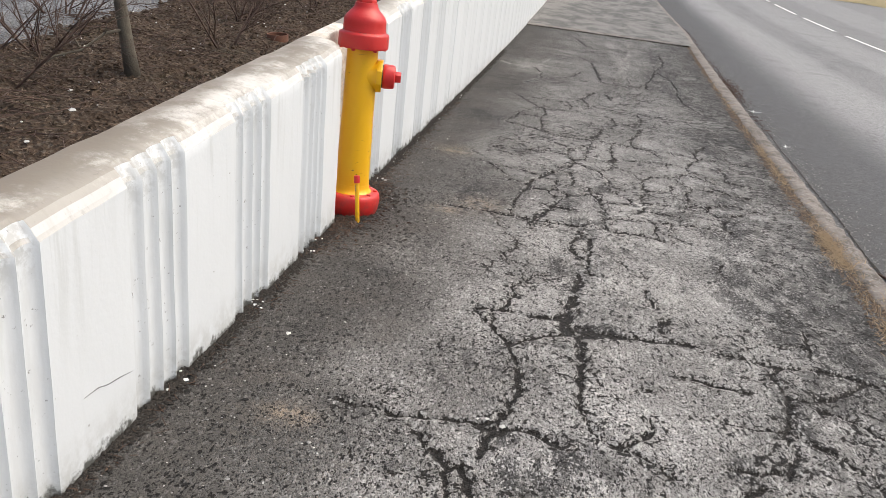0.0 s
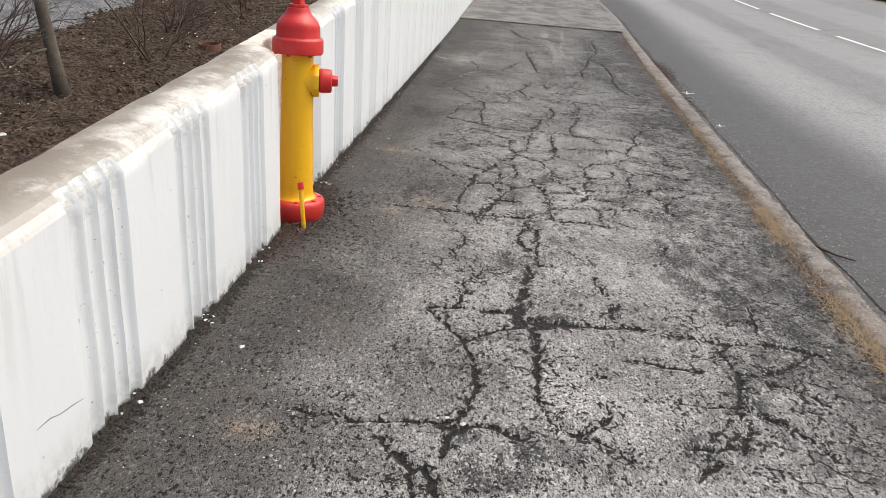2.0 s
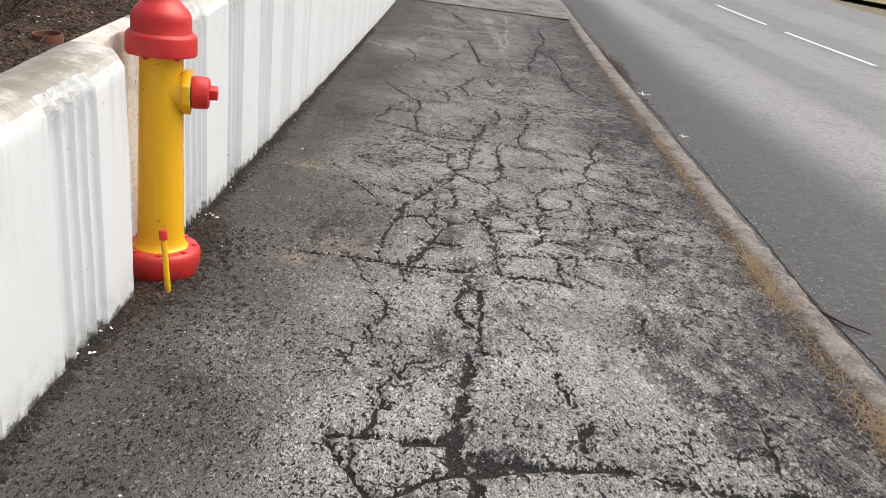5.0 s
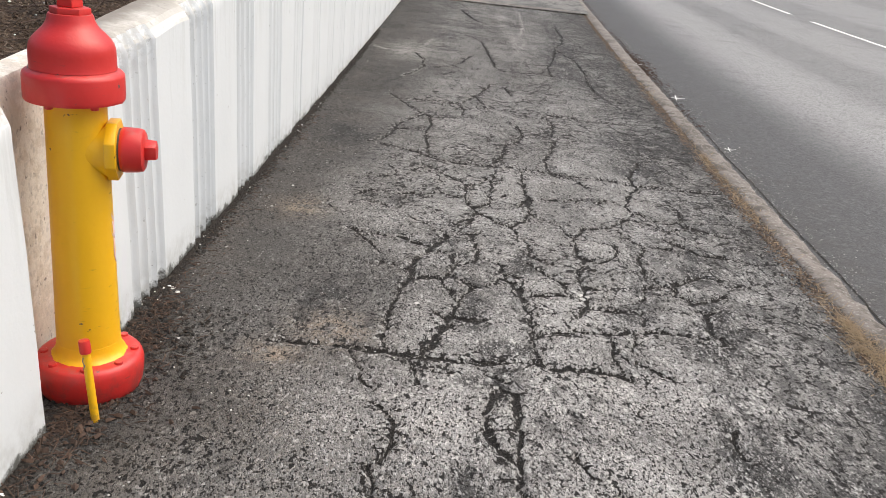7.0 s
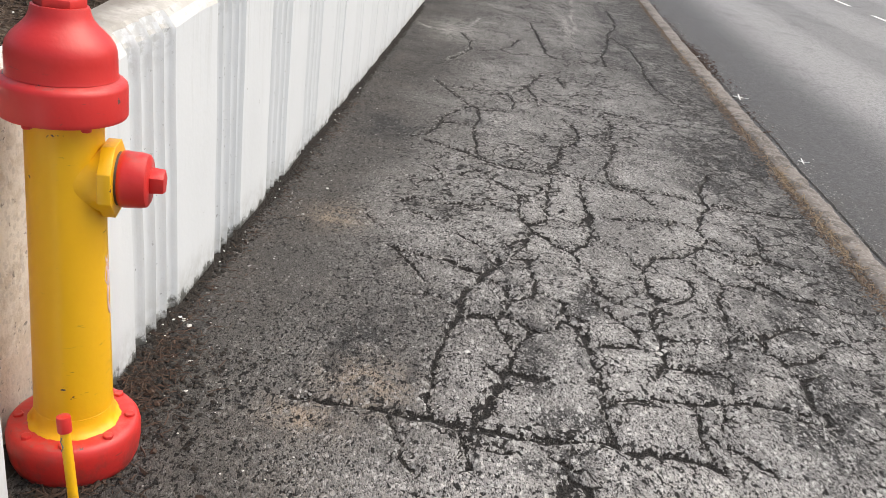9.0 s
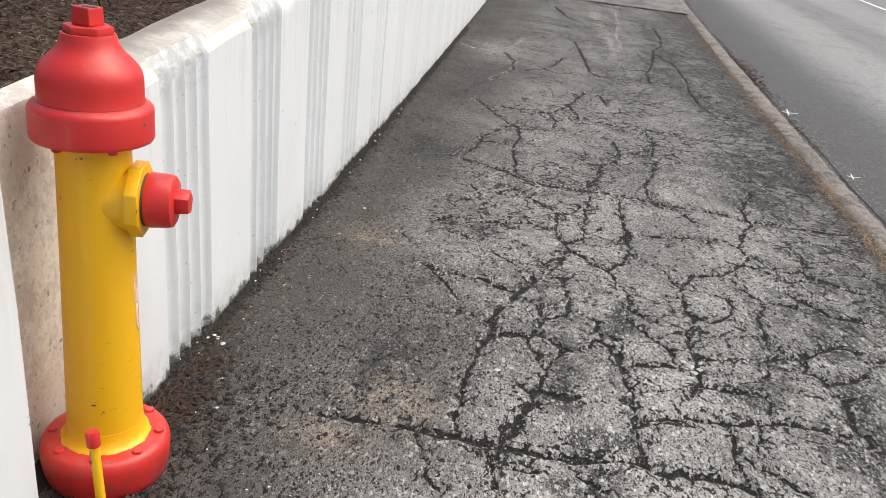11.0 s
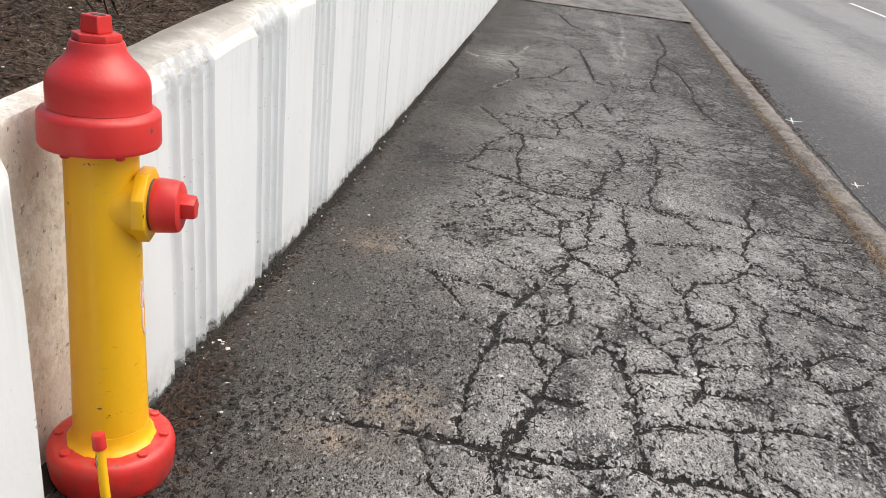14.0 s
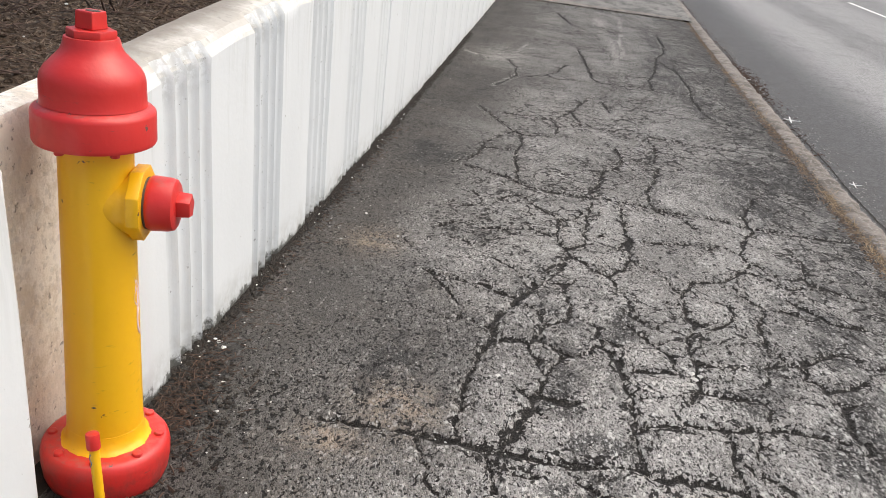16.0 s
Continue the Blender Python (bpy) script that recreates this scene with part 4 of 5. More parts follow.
# kerb: low rounded concrete edging
def kerb():
    ys = np.concatenate([np.arange(-6, 1, 0.5), np.arange(1, 12, 0.03), np.arange(12, 72, 0.4)])
    prof = ((0.045, -0.06), (0.048, -0.004), (0.062, 0.010), (0.10, 0.016), (0.15, 0.014), (0.185, 0.004), (0.205, -0.020), (0.215, -0.055), (0.225, -0.12))
    v = []
    for y in ys:
        wide = 0.045 * min(max((y - 6.0) / 6.0, 0.0), 1.0)
        for i, (a, b) in enumerate(prof):
            a -= wide * max(0.0, 1 - (a - 0.045) / 0.17)
            p = Vector((a * 6, y * 5, b * 9))
            v.append((kerb_x(y) + a + 0.020 * noise.noise(p) + 0.008 * noise.noise(p * 3.1), y, gz(kerb_x(y), y) + b + 0.014 * noise.noise(p * 1.7 + Vector((9, 0, 0))) + 0.006 * noise.noise(p * 4)))
    n = len(prof)
    f = [(j * n + i, j * n + i + 1, (j + 1) * n + i + 1, (j + 1) * n + i) for j in range(len(ys) - 1) for i in range(n - 1)]
    return mesh_of("kerb", v, f, KERB, smooth=True)


tagged(kerb(), "low weathered concrete kerb with rounded edge", "kerb", kind="structure")

# seam between the road and its gutter
v = []
for j in range(260):
    y = 3.0 + 0.05 * j
    x = kerb_x(y) + 0.30 + 0.05 * noise.noise(Vector((0, 0.7 * y, 3))) + 0.012 * noise.noise(Vector((0, 9 * y, 3)))
    w = 0.004 + 0.006 * abs(noise.noise(Vector((5, 3 * y, 0))))
    v += [(x - w, y, road_z(x, y) + 0.004), (x + w, y, road_z(x, y) + 0.004)]
tagged(mesh_of("road_seam", v, [(2 * j, 2 * j + 1, 2 * j + 3, 2 * j + 2) for j in range(259)], DIRT),
       "dark open seam along the gutter", "road seam", kind="structure")

# dashed line along the middle of the road
for k in range(-2, 6):
    y0 = 24.5 + 6.87 * k
    v, f = [], []
    for j in range(13):
        y = y0 + 5.3 * j / 12
        xc = 7.62 + 0.027 * y
        for x in (xc - 0.065 + 0.006 * math.sin(7 * y), xc + 0.065 + 0.006 * math.sin(5 * y + 2)):
            v.append((x, y, road_z(x, y) + 0.006))
    f = [(2 * j, 2 * j + 1, 2 * j + 3, 2 * j + 2) for j in range(12)]
    tagged(mesh_of("road_marking", v, f, LINE), "worn white dash painted on the road", "road marking", "dashes of the centre line", "structure")

# far verge of yellowed grass
v, f = [], []
rng = random.Random(5)
N = 40
for j in range(12):
    for i in range(N):
        x = 11 + i * 1.6
        y = 54.6 - 1.4 * max(0.0, min(x - 16, 16)) + j * 2.6
        v.append((x, y, gz(min(x, 16), y) + 0.02 + (0.25 if j else -0.15) + rng.uniform(0, 0.12)))
f = [(j * N + i, j * N + i + 1, (j + 1) * N + i + 1, (j + 1) * N + i) for j in range(11) for i in range(N - 1)]
tagged(mesh_of("verge", v, f, VERGE, smooth=True), "yellowed dry grass verge beyond the road", "grass verge", kind="structure")

# ---- white wall with bundles of upright ribs ----
GROUPS = [1.140 + 0.703 * k for k in range(-6, 4)] + [4.545 + 0.703 * k for k in range(0, 40)]
WIDE = 0.325
NICHE0, NICHE1 = 3.865, 4.335
BACK = 0.03  # the length beyond the hydrant stands a little further back


def face_offset(y):
    """How far the face stands back at y: four hollow flutes with narrow ridges between."""
    for g in GROUPS:
        if g <= y <= g + WIDE:
            u = (y - g) / WIDE * 4.25
            k, q = divmod(u, 1.0833)
            if q > 1.0 or k > 3:
                return -0.003
            q = q + 0.03 * noise.noise(Vector((3, 7 * y, 1)))
            return -0.003 - 0.021 * (1.0 - 0.82 * min(max((y - 5.5) / 2.5, 0.0), 1.0)) * max(0.0, 1 - abs(2 * q - 1) ** 3.2) ** 0.8 + 0.003 * noise.noise(Vector((0, 9 * y, 3)))
    return 0.0


def wall_columns(y0, y1):
    ys = {round(y0, 4), round(y1, 4)}
    for g in GROUPS:
        for k in range(53):
            y = g + WIDE * k / 52
            if y0 < y < y1:
                ys.add(round(y, 4))
        for y in (g - 0.030, g - 0.003, g + WIDE + 0.004, g + WIDE + 0.03):
            if y0 < y < y1:
                ys.add(round(y, 4))
    y = y0
    while y < y1:
        ys.add(round(y, 4))
        y += 0.06 if y < 9 else 0.2
    return sorted(ys)


def wall_part(name, y0, y1, round0=0.0, round1=0.0, back=0.0):
    """One length of wall as a closed solid; round0, round1 soften its ends."""
    v, n = [], 0
    cols = wall_columns(y0, y1)
    for y in cols:
        e = 0.0
        if round0 and y - y0 < round0:
            e = round0 - math.sqrt(max(0, round0 ** 2 - (round0 - (y - y0)) ** 2))
        if round1 and y1 - y < round1:
            e = round1 - math.sqrt(max(0, round1 ** 2 - (round1 - (y1 - y)) ** 2))
        o = face_offset(y)
        zt = wall_top(y) + 0.006 * noise.noise(Vector((0, 2.2 * y, 7)))
        zg = gz(-1.0, y) - 0.12
        lump = 0.004 * noise.noise(Vector((4, 3.1 * y, 0)))
        col = []
        zb = zt - 0.050 + 0.006 * noise.noise(Vector((1, 6 * y, 2)))
        for a in (0, 0.1, 0.25, 0.4, 0.55, 0.7, 0.85, 0.965, 1):
            z = zg + (zb - zg) * a
            col.append((-0.995 - 0.042 * a + o + lump + 0.004 * noise.noise(Vector((2, 4 * y, 4 * z))) - e, z))
        col.append((-1.044 + o * 1.05 - e, zb + 0.010))
        col.append((-1.056 + o * 0.95 - e * 0.9, zb + 0.028))
        col.append((-1.072 + o * 0.55 - e * 0.8, zb + 0.044 + o * 0.1))
        col.append((-1.094 + o * 0.1 - e * 0.6, zt))
        col.append((-1.17, zt + 0.008))
        col.append((-1.238, zt + 0.003 + 0.006 * noise.noise(Vector((8, 5 * y, 0)))))
        col.append((-1.252 + 0.008 * noise.noise(Vector((8, 5 * y, 5))), zt - 0.02))
        col.append((-1.30, zt - 0.5))
        col.append((-1.38, zg))
        n = len(col)
        v += [(x - (back if x > -1.2 else 0.0), y, z) for x, z in col]
    f = []
    for j in range(len(cols) - 1):
        for i in range(n):
            k = (i + 1) % n
            f.append((j * n + i, j * n + k, (j + 1) * n + k, (j + 1) * n + i))
    f.append(tuple(range(n)))
    f.append(tuple(range((len(cols) - 1) * n, len(cols) * n))[::-1])
    me = mesh_of(name, v, f, PAINT)
    # flute depth, which steers the shade and grime painted into the hollows
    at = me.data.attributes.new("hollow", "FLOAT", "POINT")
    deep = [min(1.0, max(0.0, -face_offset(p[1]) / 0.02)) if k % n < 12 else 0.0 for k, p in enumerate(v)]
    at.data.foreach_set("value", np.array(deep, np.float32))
    me.data.shade_smooth()
    me.data.set_sharp_from_angle(angle=radians(28))
    return me


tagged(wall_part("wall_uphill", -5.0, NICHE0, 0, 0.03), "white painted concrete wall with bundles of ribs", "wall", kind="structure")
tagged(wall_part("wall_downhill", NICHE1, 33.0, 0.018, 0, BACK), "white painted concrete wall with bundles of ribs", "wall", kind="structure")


def niche_back():
    v = []
    ys = np.linspace(NICHE0 - 0.002, NICHE1 + 0.002, 15)
    for y in ys:
        t = abs(2 * (y - NICHE0) / (NICHE1 - NICHE0) - 1)
        bow = 0.035 * t ** 4
        zt, zg = wall_top(y), gz(-1.2, y) - 0.12
        for k in range(7):
            a = k / 6
            v.append((-1.172 + 0.008 * a + 0.5 * bow + 0.006 * noise.noise(Vector((3, 6 * y, 5 * a))), y, zg + (zt - 0.012 - zg) * a))
        v += [(-1.170 + 0.5 * bow, y, zt - 0.003), (-1.19, y, zt + 0.004), (-1.238, y, zt + 0.003), (-1.252, y, zt - 0.02), (-1.30, y, zt - 0.5), (-1.38, y, zg)]
    n = 13
    f = [(j * n + i, j * n + (i + 1) % n, (j + 1) * n + (i + 1) % n, (j + 1) * n + i) for j in range(14) for i in range(n)]
    f += [tuple(range(n)), tuple(range(14 * n, 15 * n))[::-1]]
    ob = mesh_of("wall_niche", v, f, NICHE, smooth=True)
    ob.data.materials.append(PAINT)
    for p in ob.data.polygons:
        if p.normal.z > 0.6:
            p.material_index = 1
    ob.data.set_sharp_from_angle(angle=radians(40))
    return ob


tagged(niche_back(), "beige stained concrete back of the wall recess", "wall recess", kind="structure")

# ---- behind the wall ----


def lumpy(x, y):
    p = Vector((x, y, 0))
    return 0.035 * noise.noise(p * 2.3) + 0.022 * noise.noise(p * 7) + 0.014 * noise.noise(p * 19)


soil = grid_mesh("soil_bed", lambda y: np.linspace(-3.4, -1.26, 86), np.concatenate([np.arange(-6.0, 0.5, 0.25), np.arange(0.5, 9.0, 0.03), np.arange(9.0, 33.0, 0.25)]),
                 lambda x, y: soil_z(x, y) + lumpy(x, y) - (0.03 if x < -2.5 else 0), SOIL)
tagged(soil, "dark garden soil covered with old mulch", "soil", kind="structure")
yard = grid_mesh("gravel_yard", lambda y: np.linspace(-40, -2.0, 60), np.arange(-8, 60, 1.0),
                 lambda x, y: soil_z(-2.5, y) + (0.035 if x < -2.62 else -0.12), GRAVEL)
tagged(yard, "grey gravel yard beyond the planting", "gravel", kind="structure")

# floor of the recess, darker than the pavement
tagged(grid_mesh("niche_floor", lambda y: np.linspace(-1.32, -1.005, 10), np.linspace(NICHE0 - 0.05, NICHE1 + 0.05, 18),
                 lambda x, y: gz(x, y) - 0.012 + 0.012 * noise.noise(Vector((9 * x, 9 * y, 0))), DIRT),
       "dark uneven floor of the wall recess", "soil", kind="structure")

# ---- the hydrant ----
HYDRANT = pose(-0.994, 4.095, gz(-1.0, 4.09) - 0.012, -1.0, -1.5, 0)


def fire_hydrant():
    h = thing("fire_hydrant", HYDRANT, "tall yellow cast-iron fire hydrant with red cap and red base", "fire hydrant")
    base = part("base_flange", lathe([(0, 0), (0.122, 0), (0.134, 0.010), (0.1435, 0.034), (0.1480, 0.066), (0.1485, 0.092), (0.1450, 0.108),
                                      (0.1385, 0.117), (0.129, 0.1205), (0.112, 0.121), (0.09, 0.122), (0, 0.122)], 56), RED, h, "thick rounded red base flange")
    for k in range(8):
        a = 2 * math.pi * (k + 0.35) / 8
        m = Matrix.Translation((0.1225 * math.cos(a), 0.1225 * math.sin(a), 0.115))
        part("bolt", moved(prism(6, 0.0130, 0, 0.0125, 0.003, a), m), RED, base, angle=20)
    part("barrel", lathe([(0.088, 0.118), (0.087, 0.135), (0.0855, 0.20), (0.083, 0.36), (0.0800, 0.56), (0.0775, 0.76), (0.0765, 0.885)], 56),
         YELLOW, h, "yellow painted iron barrel")
    collar = lathe([(0.1035, 0.1205), (0.100, 0.1235), (0.0955, 0.1275), (0.0915, 0.134), (0.0882, 0.146), (0.0868, 0.162), (0.083, 0.164)], 96)
    for q in collar.verts:
        if q.co.z < 0.13:
            a = math.atan2(q.co.y, q.co.x)
            f = 1 + 0.05 * noise.noise(Vector((3 * math.cos(a), 3 * math.sin(a), 0))) + 0.03 * noise.noise(Vector((11 * math.cos(a), 11 * math.sin(a), 4)))
            q.co.x, q.co.y = q.co.x * f, q.co.y * f
    part("foot_collar", collar, YELLOW, h, "brushed yellow paint collar")
    part("rim", lathe([(0.070, 0.853), (0.113, 0.852), (0.1215, 0.853), (0.1238, 0.857), (0.1242, 0.862), (0.1238, 0.915), (0.1222, 0.921), (0.1170, 0.9265), (0.1095, 0.930), (0.10, 0.936)], 64),
         RED, h, "broad red rim under the cap")
    for k in range(6):
        a = 2 * math.pi * (k + 0.3) / 6
        part("rim_bolt", moved(prism(6, 0.011, 0.843, 0.854, 0.003, a), Matrix.Translation((0.106 * math.cos(a), 0.106 * math.sin(a), 0))), RED, h, angle=20)
    part("bonnet", lathe([(0.1070, 0.933), (0.1050, 0.940), (0.1046, 0.970), (0.1038, 0.984), (0.1005, 0.996), (0.0930, 1.008), (0.0815, 1.020),
                          (0.0700, 1.031), (0.0620, 1.041), (0.0570, 1.052), (0.0548, 1.062), (0.0530, 1.067), (0.0480, 1.068)], 64), RED, h, "bell-shaped red cap")
    hexa = part("hexagon", prism(6, 0.0500, 1.060, 1.083, 0.003, 0.3), RED, h, angle=20)
    part("operating_nut", prism(4, 0.0320, 1.083, 1.119, 0.003, 0.55, 0.93), RED, hexa, "square red nut with scraped top", angle=20)
    part("scrape", moved(prism(7, 0.0140, 0, 0.0012, 0.0004, 0.2), Matrix.Translation((0.006, -0.004, 1.1186)) @ Matrix.Diagonal((1.15, 0.8, 1, 1))), IRON, hexa,
         "bare metal where the paint is scraped off")
    # side outlet towards the road
    out = pose(0, 0, 0.722, 0, 90, 0)
    turn = pose(0, 0, 0, 0, 0, 11) @ out
    screwed = turn @ Matrix.Translation((0, 0, -0.006))
    boss = part("outlet", moved(lathe([(0.072, 0.020), (0.070, 0.045), (0.0690, 0.058), (0.0715, 0.070), (0.0760, 0.080), (0.0775, 0.086)], 44), turn), YELLOW, h, "flared yellow outlet")
    part("outlet_flange", moved(prism(8, 0.0835, 0.078, 0.106, 0.0025, 0.39), turn), YELLOW, boss, angle=20)
    part("gasket", moved(lathe([(0, 0.104), (0.057, 0.104), (0.057, 0.119), (0, 0.119)], 36), turn), IRON, boss, "dark gap between outlet and its cap")
    cap = part("outlet_cap", moved(lathe([(0, 0.1165), (0.0565, 0.1165), (0.0600, 0.120), (0.0608, 0.128), (0.0590, 0.160), (0.0560, 0.1720), (0.0490, 0.1765), (0, 0.1770)], 44), screwed), RED, h,
               "red screw cap on the side outlet")
    part("cap_nut", moved(prism(5, 0.0310, 0.175, 0.206, 0.003, 0.4, 0.92), screwed), RED, cap, angle=20)
    # cast marks on the cap: worn, unreadable raised bars
    rng = random.Random(4)
    for k in range(6):
        a = math.radians(192 + 7.5 * k)
        r, z = 0.0925, 1.004 - 0.001 * k
        bm = bmesh.new()
        bmesh.ops.create_cube(bm, size=1)
        bmesh.ops.bevel(bm, geom=bm.edges[:], offset=0.2, segments=1, profile=0.5, affect="EDGES")
        m = Matrix.Translation((r * math.cos(a), r * math.sin(a), z)) @ Matrix.Rotation(a, 4, "Z") @ Matrix.Rotation(-0.9, 4, "Y")
        part("cast_mark", moved(bm, m @ Matrix.Diagonal((0.004, 0.006, 0.013 * rng.uniform(0.6, 1), 1))), RED, h)
    # pink scrawl on the barrel
    loops = []
    for z0, w, hgt in ((0.585, 0.15, 0.065), (0.505, 0.20, 0.03), (0.47, 0.05, 0.07)):
        pts = []
        for k in range(15):
            s = 2 * math.pi * k / 14
            a = math.radians(7) + w * math.cos(s) * 0.7 + 0.04 * math.sin(3 * s)
            z = z0 + hgt * math.sin(s)
            r = 0.0813 - 0.0125 * (z - 0.46) / 0.4 + 0.0005
            pts.append((r * math.cos(a), r * math.sin(a), z))
        loops.append(tube(pts, [0.0013 + 0.0007 * math.sin(2.3 * q) for q in range(15)], 5))
    v, f = join(loops)
    tagged(mesh_of("scrawl", v, f, PINK, h, True), "faded pink scrawl")
    for a, z in ((-78, 0.245), (-60, 0.62), (-40, 0.33)):
        r = 0.083 - 0.012 * (z - 0.3) / 0.5
        m = Matrix.Translation((r * math.cos(radians(a)), r * math.sin(radians(a)), z)) @ Matrix.Rotation(radians(a), 4, "Z")
        part("paint_chip", moved(prism(6, 0.004, -0.001, 0.0008, 0.0002), m @ Matrix.Rotation(radians(90), 4, "Y") @ Matrix.Diagonal((0.6, 1.5, 1, 1))), IRON, h)
    return h


fire_hydrant()


def marker_stake():
    a, b = Vector((-0.897, 3.897, gz(-0.9, 3.9) - 0.05)), Vector((-0.935, 3.920, 0.113))
    d = (b - a)
    m = Matrix.Translation(a) @ d.to_track_quat("Z", "Y").to_matrix().to_4x4()
    s = thing("marker_stake", m, "short yellow steel stake with red top beside the hydrant", "marker stake")
    L = d.length
    part("rod", lathe([(0, 0), (0.0105, 0), (0.0110, 0.01), (0.0110, L - 0.025), (0.0105, L - 0.02), (0, L - 0.02)], 20), YELLOW, s, "yellow painted rod")
    part("cap", lathe([(0, L - 0.030), (0.0145, L - 0.030), (0.0152, L - 0.026), (0.0150, L + 0.002), (0.0138, L + 0.006), (0, L + 0.008)], 20), RED, s, "red plastic cap")
    v, f = join([tube([(0.0112, -0.003, L - 0.075), (0.0108, 0.004, L - 0.062), (0.0112, -0.002, L - 0.052), (0.0112, 0.003, L - 0.040)], [0.0012] * 4, 5)])
    tagged(mesh_of("ink_mark", v, f, BLUE, s), "blue ink squiggle")


marker_stake()

# hairline crack in one wall panel
v, f = tube([(-1.0125, 1.59, 0.146), (-1.0120, 1.655, 0.141), (-1.0115, 1.695, 0.126), (-1.0110, 1.755, 0.116), (-1.0105, 1.822, 0.100)], [0.0004, 0.0008, 0.0006, 0.0008, 0.0004], 5)
tagged(mesh_of("hairline_crack", v, f, DIRT), "thin dark crack in the wall paint", "crack", kind="structure")

# ---- loose matter on the pavement ----


def scatter(name, material, label, category, pieces):
    v, f = join(pieces)
    return tagged(mesh_of(name, v, f, material), label, category, kind="stuff")


rng = random.Random(11)
grit = []
for _ in range(5200):
    y = rng.uniform(0.9, 9.0)
    x = rng.uniform(-1.0, kerb_x(y))
    grit.append(pebble(rng, (x, y, gz(x, y) + 0.001), rng.uniform(0.0015, 0.0045) * (1 + 0.6 * (rng.random() > 0.96))))
scatter("grit", GRIT, "loose grey grit scattered over the pavement", "grit", grit)
white = []
for _ in range(900):
    y = rng.uniform(0.9, 11.0)
    x = rng.uniform(-0.98, kerb_x(y))
    white.append(pebble(rng, (x, y, gz(x, y) + 0.001), rng.uniform(0.0015, 0.004)))
for x, y, r in ((-0.80, 2.535, 0.012), (-0.08, 4.90, 0.010), (-0.98, 4.80, 0.013), (-0.955, 4.77, 0.010), (-0.806, 6.22, 0.008), (-0.64, 2.71, 0.006),
                (0.58, 5.15, 0.014), (0.59, 5.11, 0.013), (0.56, 5.18, 0.011), (0.61, 5.14, 0.012), (0.57, 5.07, 0.010), (0.62, 5.19, 0.009),
                (-0.05, 2.21, 0.009), (0.0, 2.18, 0.010), (-0.08, 2.20, 0.007), (1.40, 3.06, 0.009), (-0.88, 4.57, 0.007), (-0.84, 4.42, 0.007)):
    white.append(pebble(rng, (x, y, gz(x, y) + 0.002), r, 0.5))
scatter("pale_chips", STONE, "pale stone chips lying on the pavement", "stone chips", white)

# paint flakes and stones along the wall foot
foot, dirt = [], []
for g in GROUPS[4:16]:
    for _ in range(8):
        y = g + rng.uniform(0, WIDE)
        if NICHE0 < y < NICHE1:
            continue
        x = -0.985 - (BACK if y > 4 else 0.0) + rng.uniform(-0.03, 0.025)
        foot.append(pebble(rng, (x, y, gz(x, y) + 0.004), rng.uniform(0.003, 0.011) * (1.0 if y < 4 else 0.7)))
scatter("paint_flakes", LITTER, "white paint flakes and chips along the wall foot", "paint flakes", foot)
for _ in range(14000):
    y = rng.uniform(0.7, 13.0)
    x = -1.0 + abs(rng.gauss(0, 0.028)) - 0.015
    if NICHE0 - 0.15 < y < NICHE1 + 0.35:
        x = -1.0 + abs(rng.gauss(0, 0.13)) - 0.05
    elif y > NICHE1:
        x -= BACK
    dirt.append(pebble(rng, (x, y, gz(x, y) + rng.uniform(0, 0.006)), rng.uniform(0.003, 0.010)))
scatter("wall_foot_dirt", DIRT, "dark crumbly dirt gathered along the wall foot", "dirt", dirt)
needles = []
for _ in range(1700):
    if rng.random() < 0.75:
        y = rng.gauss(4.15, 0.34)
        x = -1.01 + abs(rng.gauss(0, 0.075))
    else:
        y = rng.uniform(1.0, 8.0)
        x = -0.99 + abs(rng.gauss(0, 0.04))
    needles.append(stick(rng, (x, y, gz(x, y) + 0.004), rng.uniform(0.015, 0.06), rng.uniform(0.0008, 0.0022), rng.uniform(0, 6.3), rng.uniform(-0.02, 0.25)))
for _ in range(90):
    y = rng.gauss(4.0, 0.25)
    x = -1.0 + abs(rng.gauss(0, 0.10))
    needles.append(stick(rng, (x, y, gz(x, y) + 0.006), rng.uniform(0.012, 0.035), rng.uniform(0.004, 0.009), rng.uniform(0, 6.3), rng.uniform(-0.02, 0.15)))
scatter("plant_litter", LEAF, "brown dry stalks and leaf litter at the hydrant's foot", "plant litter", needles)

# dry grass in the joint along the kerb
straw = []
for _ in range(19000):
    y = rng.uniform(1.2, 13.0)
    thick = max(0.05, 0.30 + 0.9 * noise.noise(Vector((3, 1.1 * y, 0)))) * (2.4 if 2.2 < y < 5.2 else 0.40 if y < 8 else 0.16)
    if rng.random() > thick:
        continue
    x = kerb_x(y) + rng.gauss(0.028, 0.026 + 0.014 * (2.4 < y < 5.0))
    straw.append(stick(rng, (x, y, gz(x, y) + 0.002), rng.uniform(0.015, 0.055), rng.uniform(0.0008, 0.0018), rng.uniform(0, 6.3), rng.uniform(0.0, 0.9)))
scatter("dry_grass", STRAW, "straw-coloured dry grass along the kerb joint", "grass", straw)
mould = []
for _ in range(8500):
    y = rng.uniform(1.2, 20.0)
    x = kerb_x(y) + rng.gauss(0.010, 0.032)
    mould.append(pebble(rng, (x, y, gz(x, y) + 0.001), rng.uniform(0.004, 0.011)))
scatter("kerb_dirt", CHIP, "brown earth in the joint beside the kerb", "dirt", mould)
gutter = []
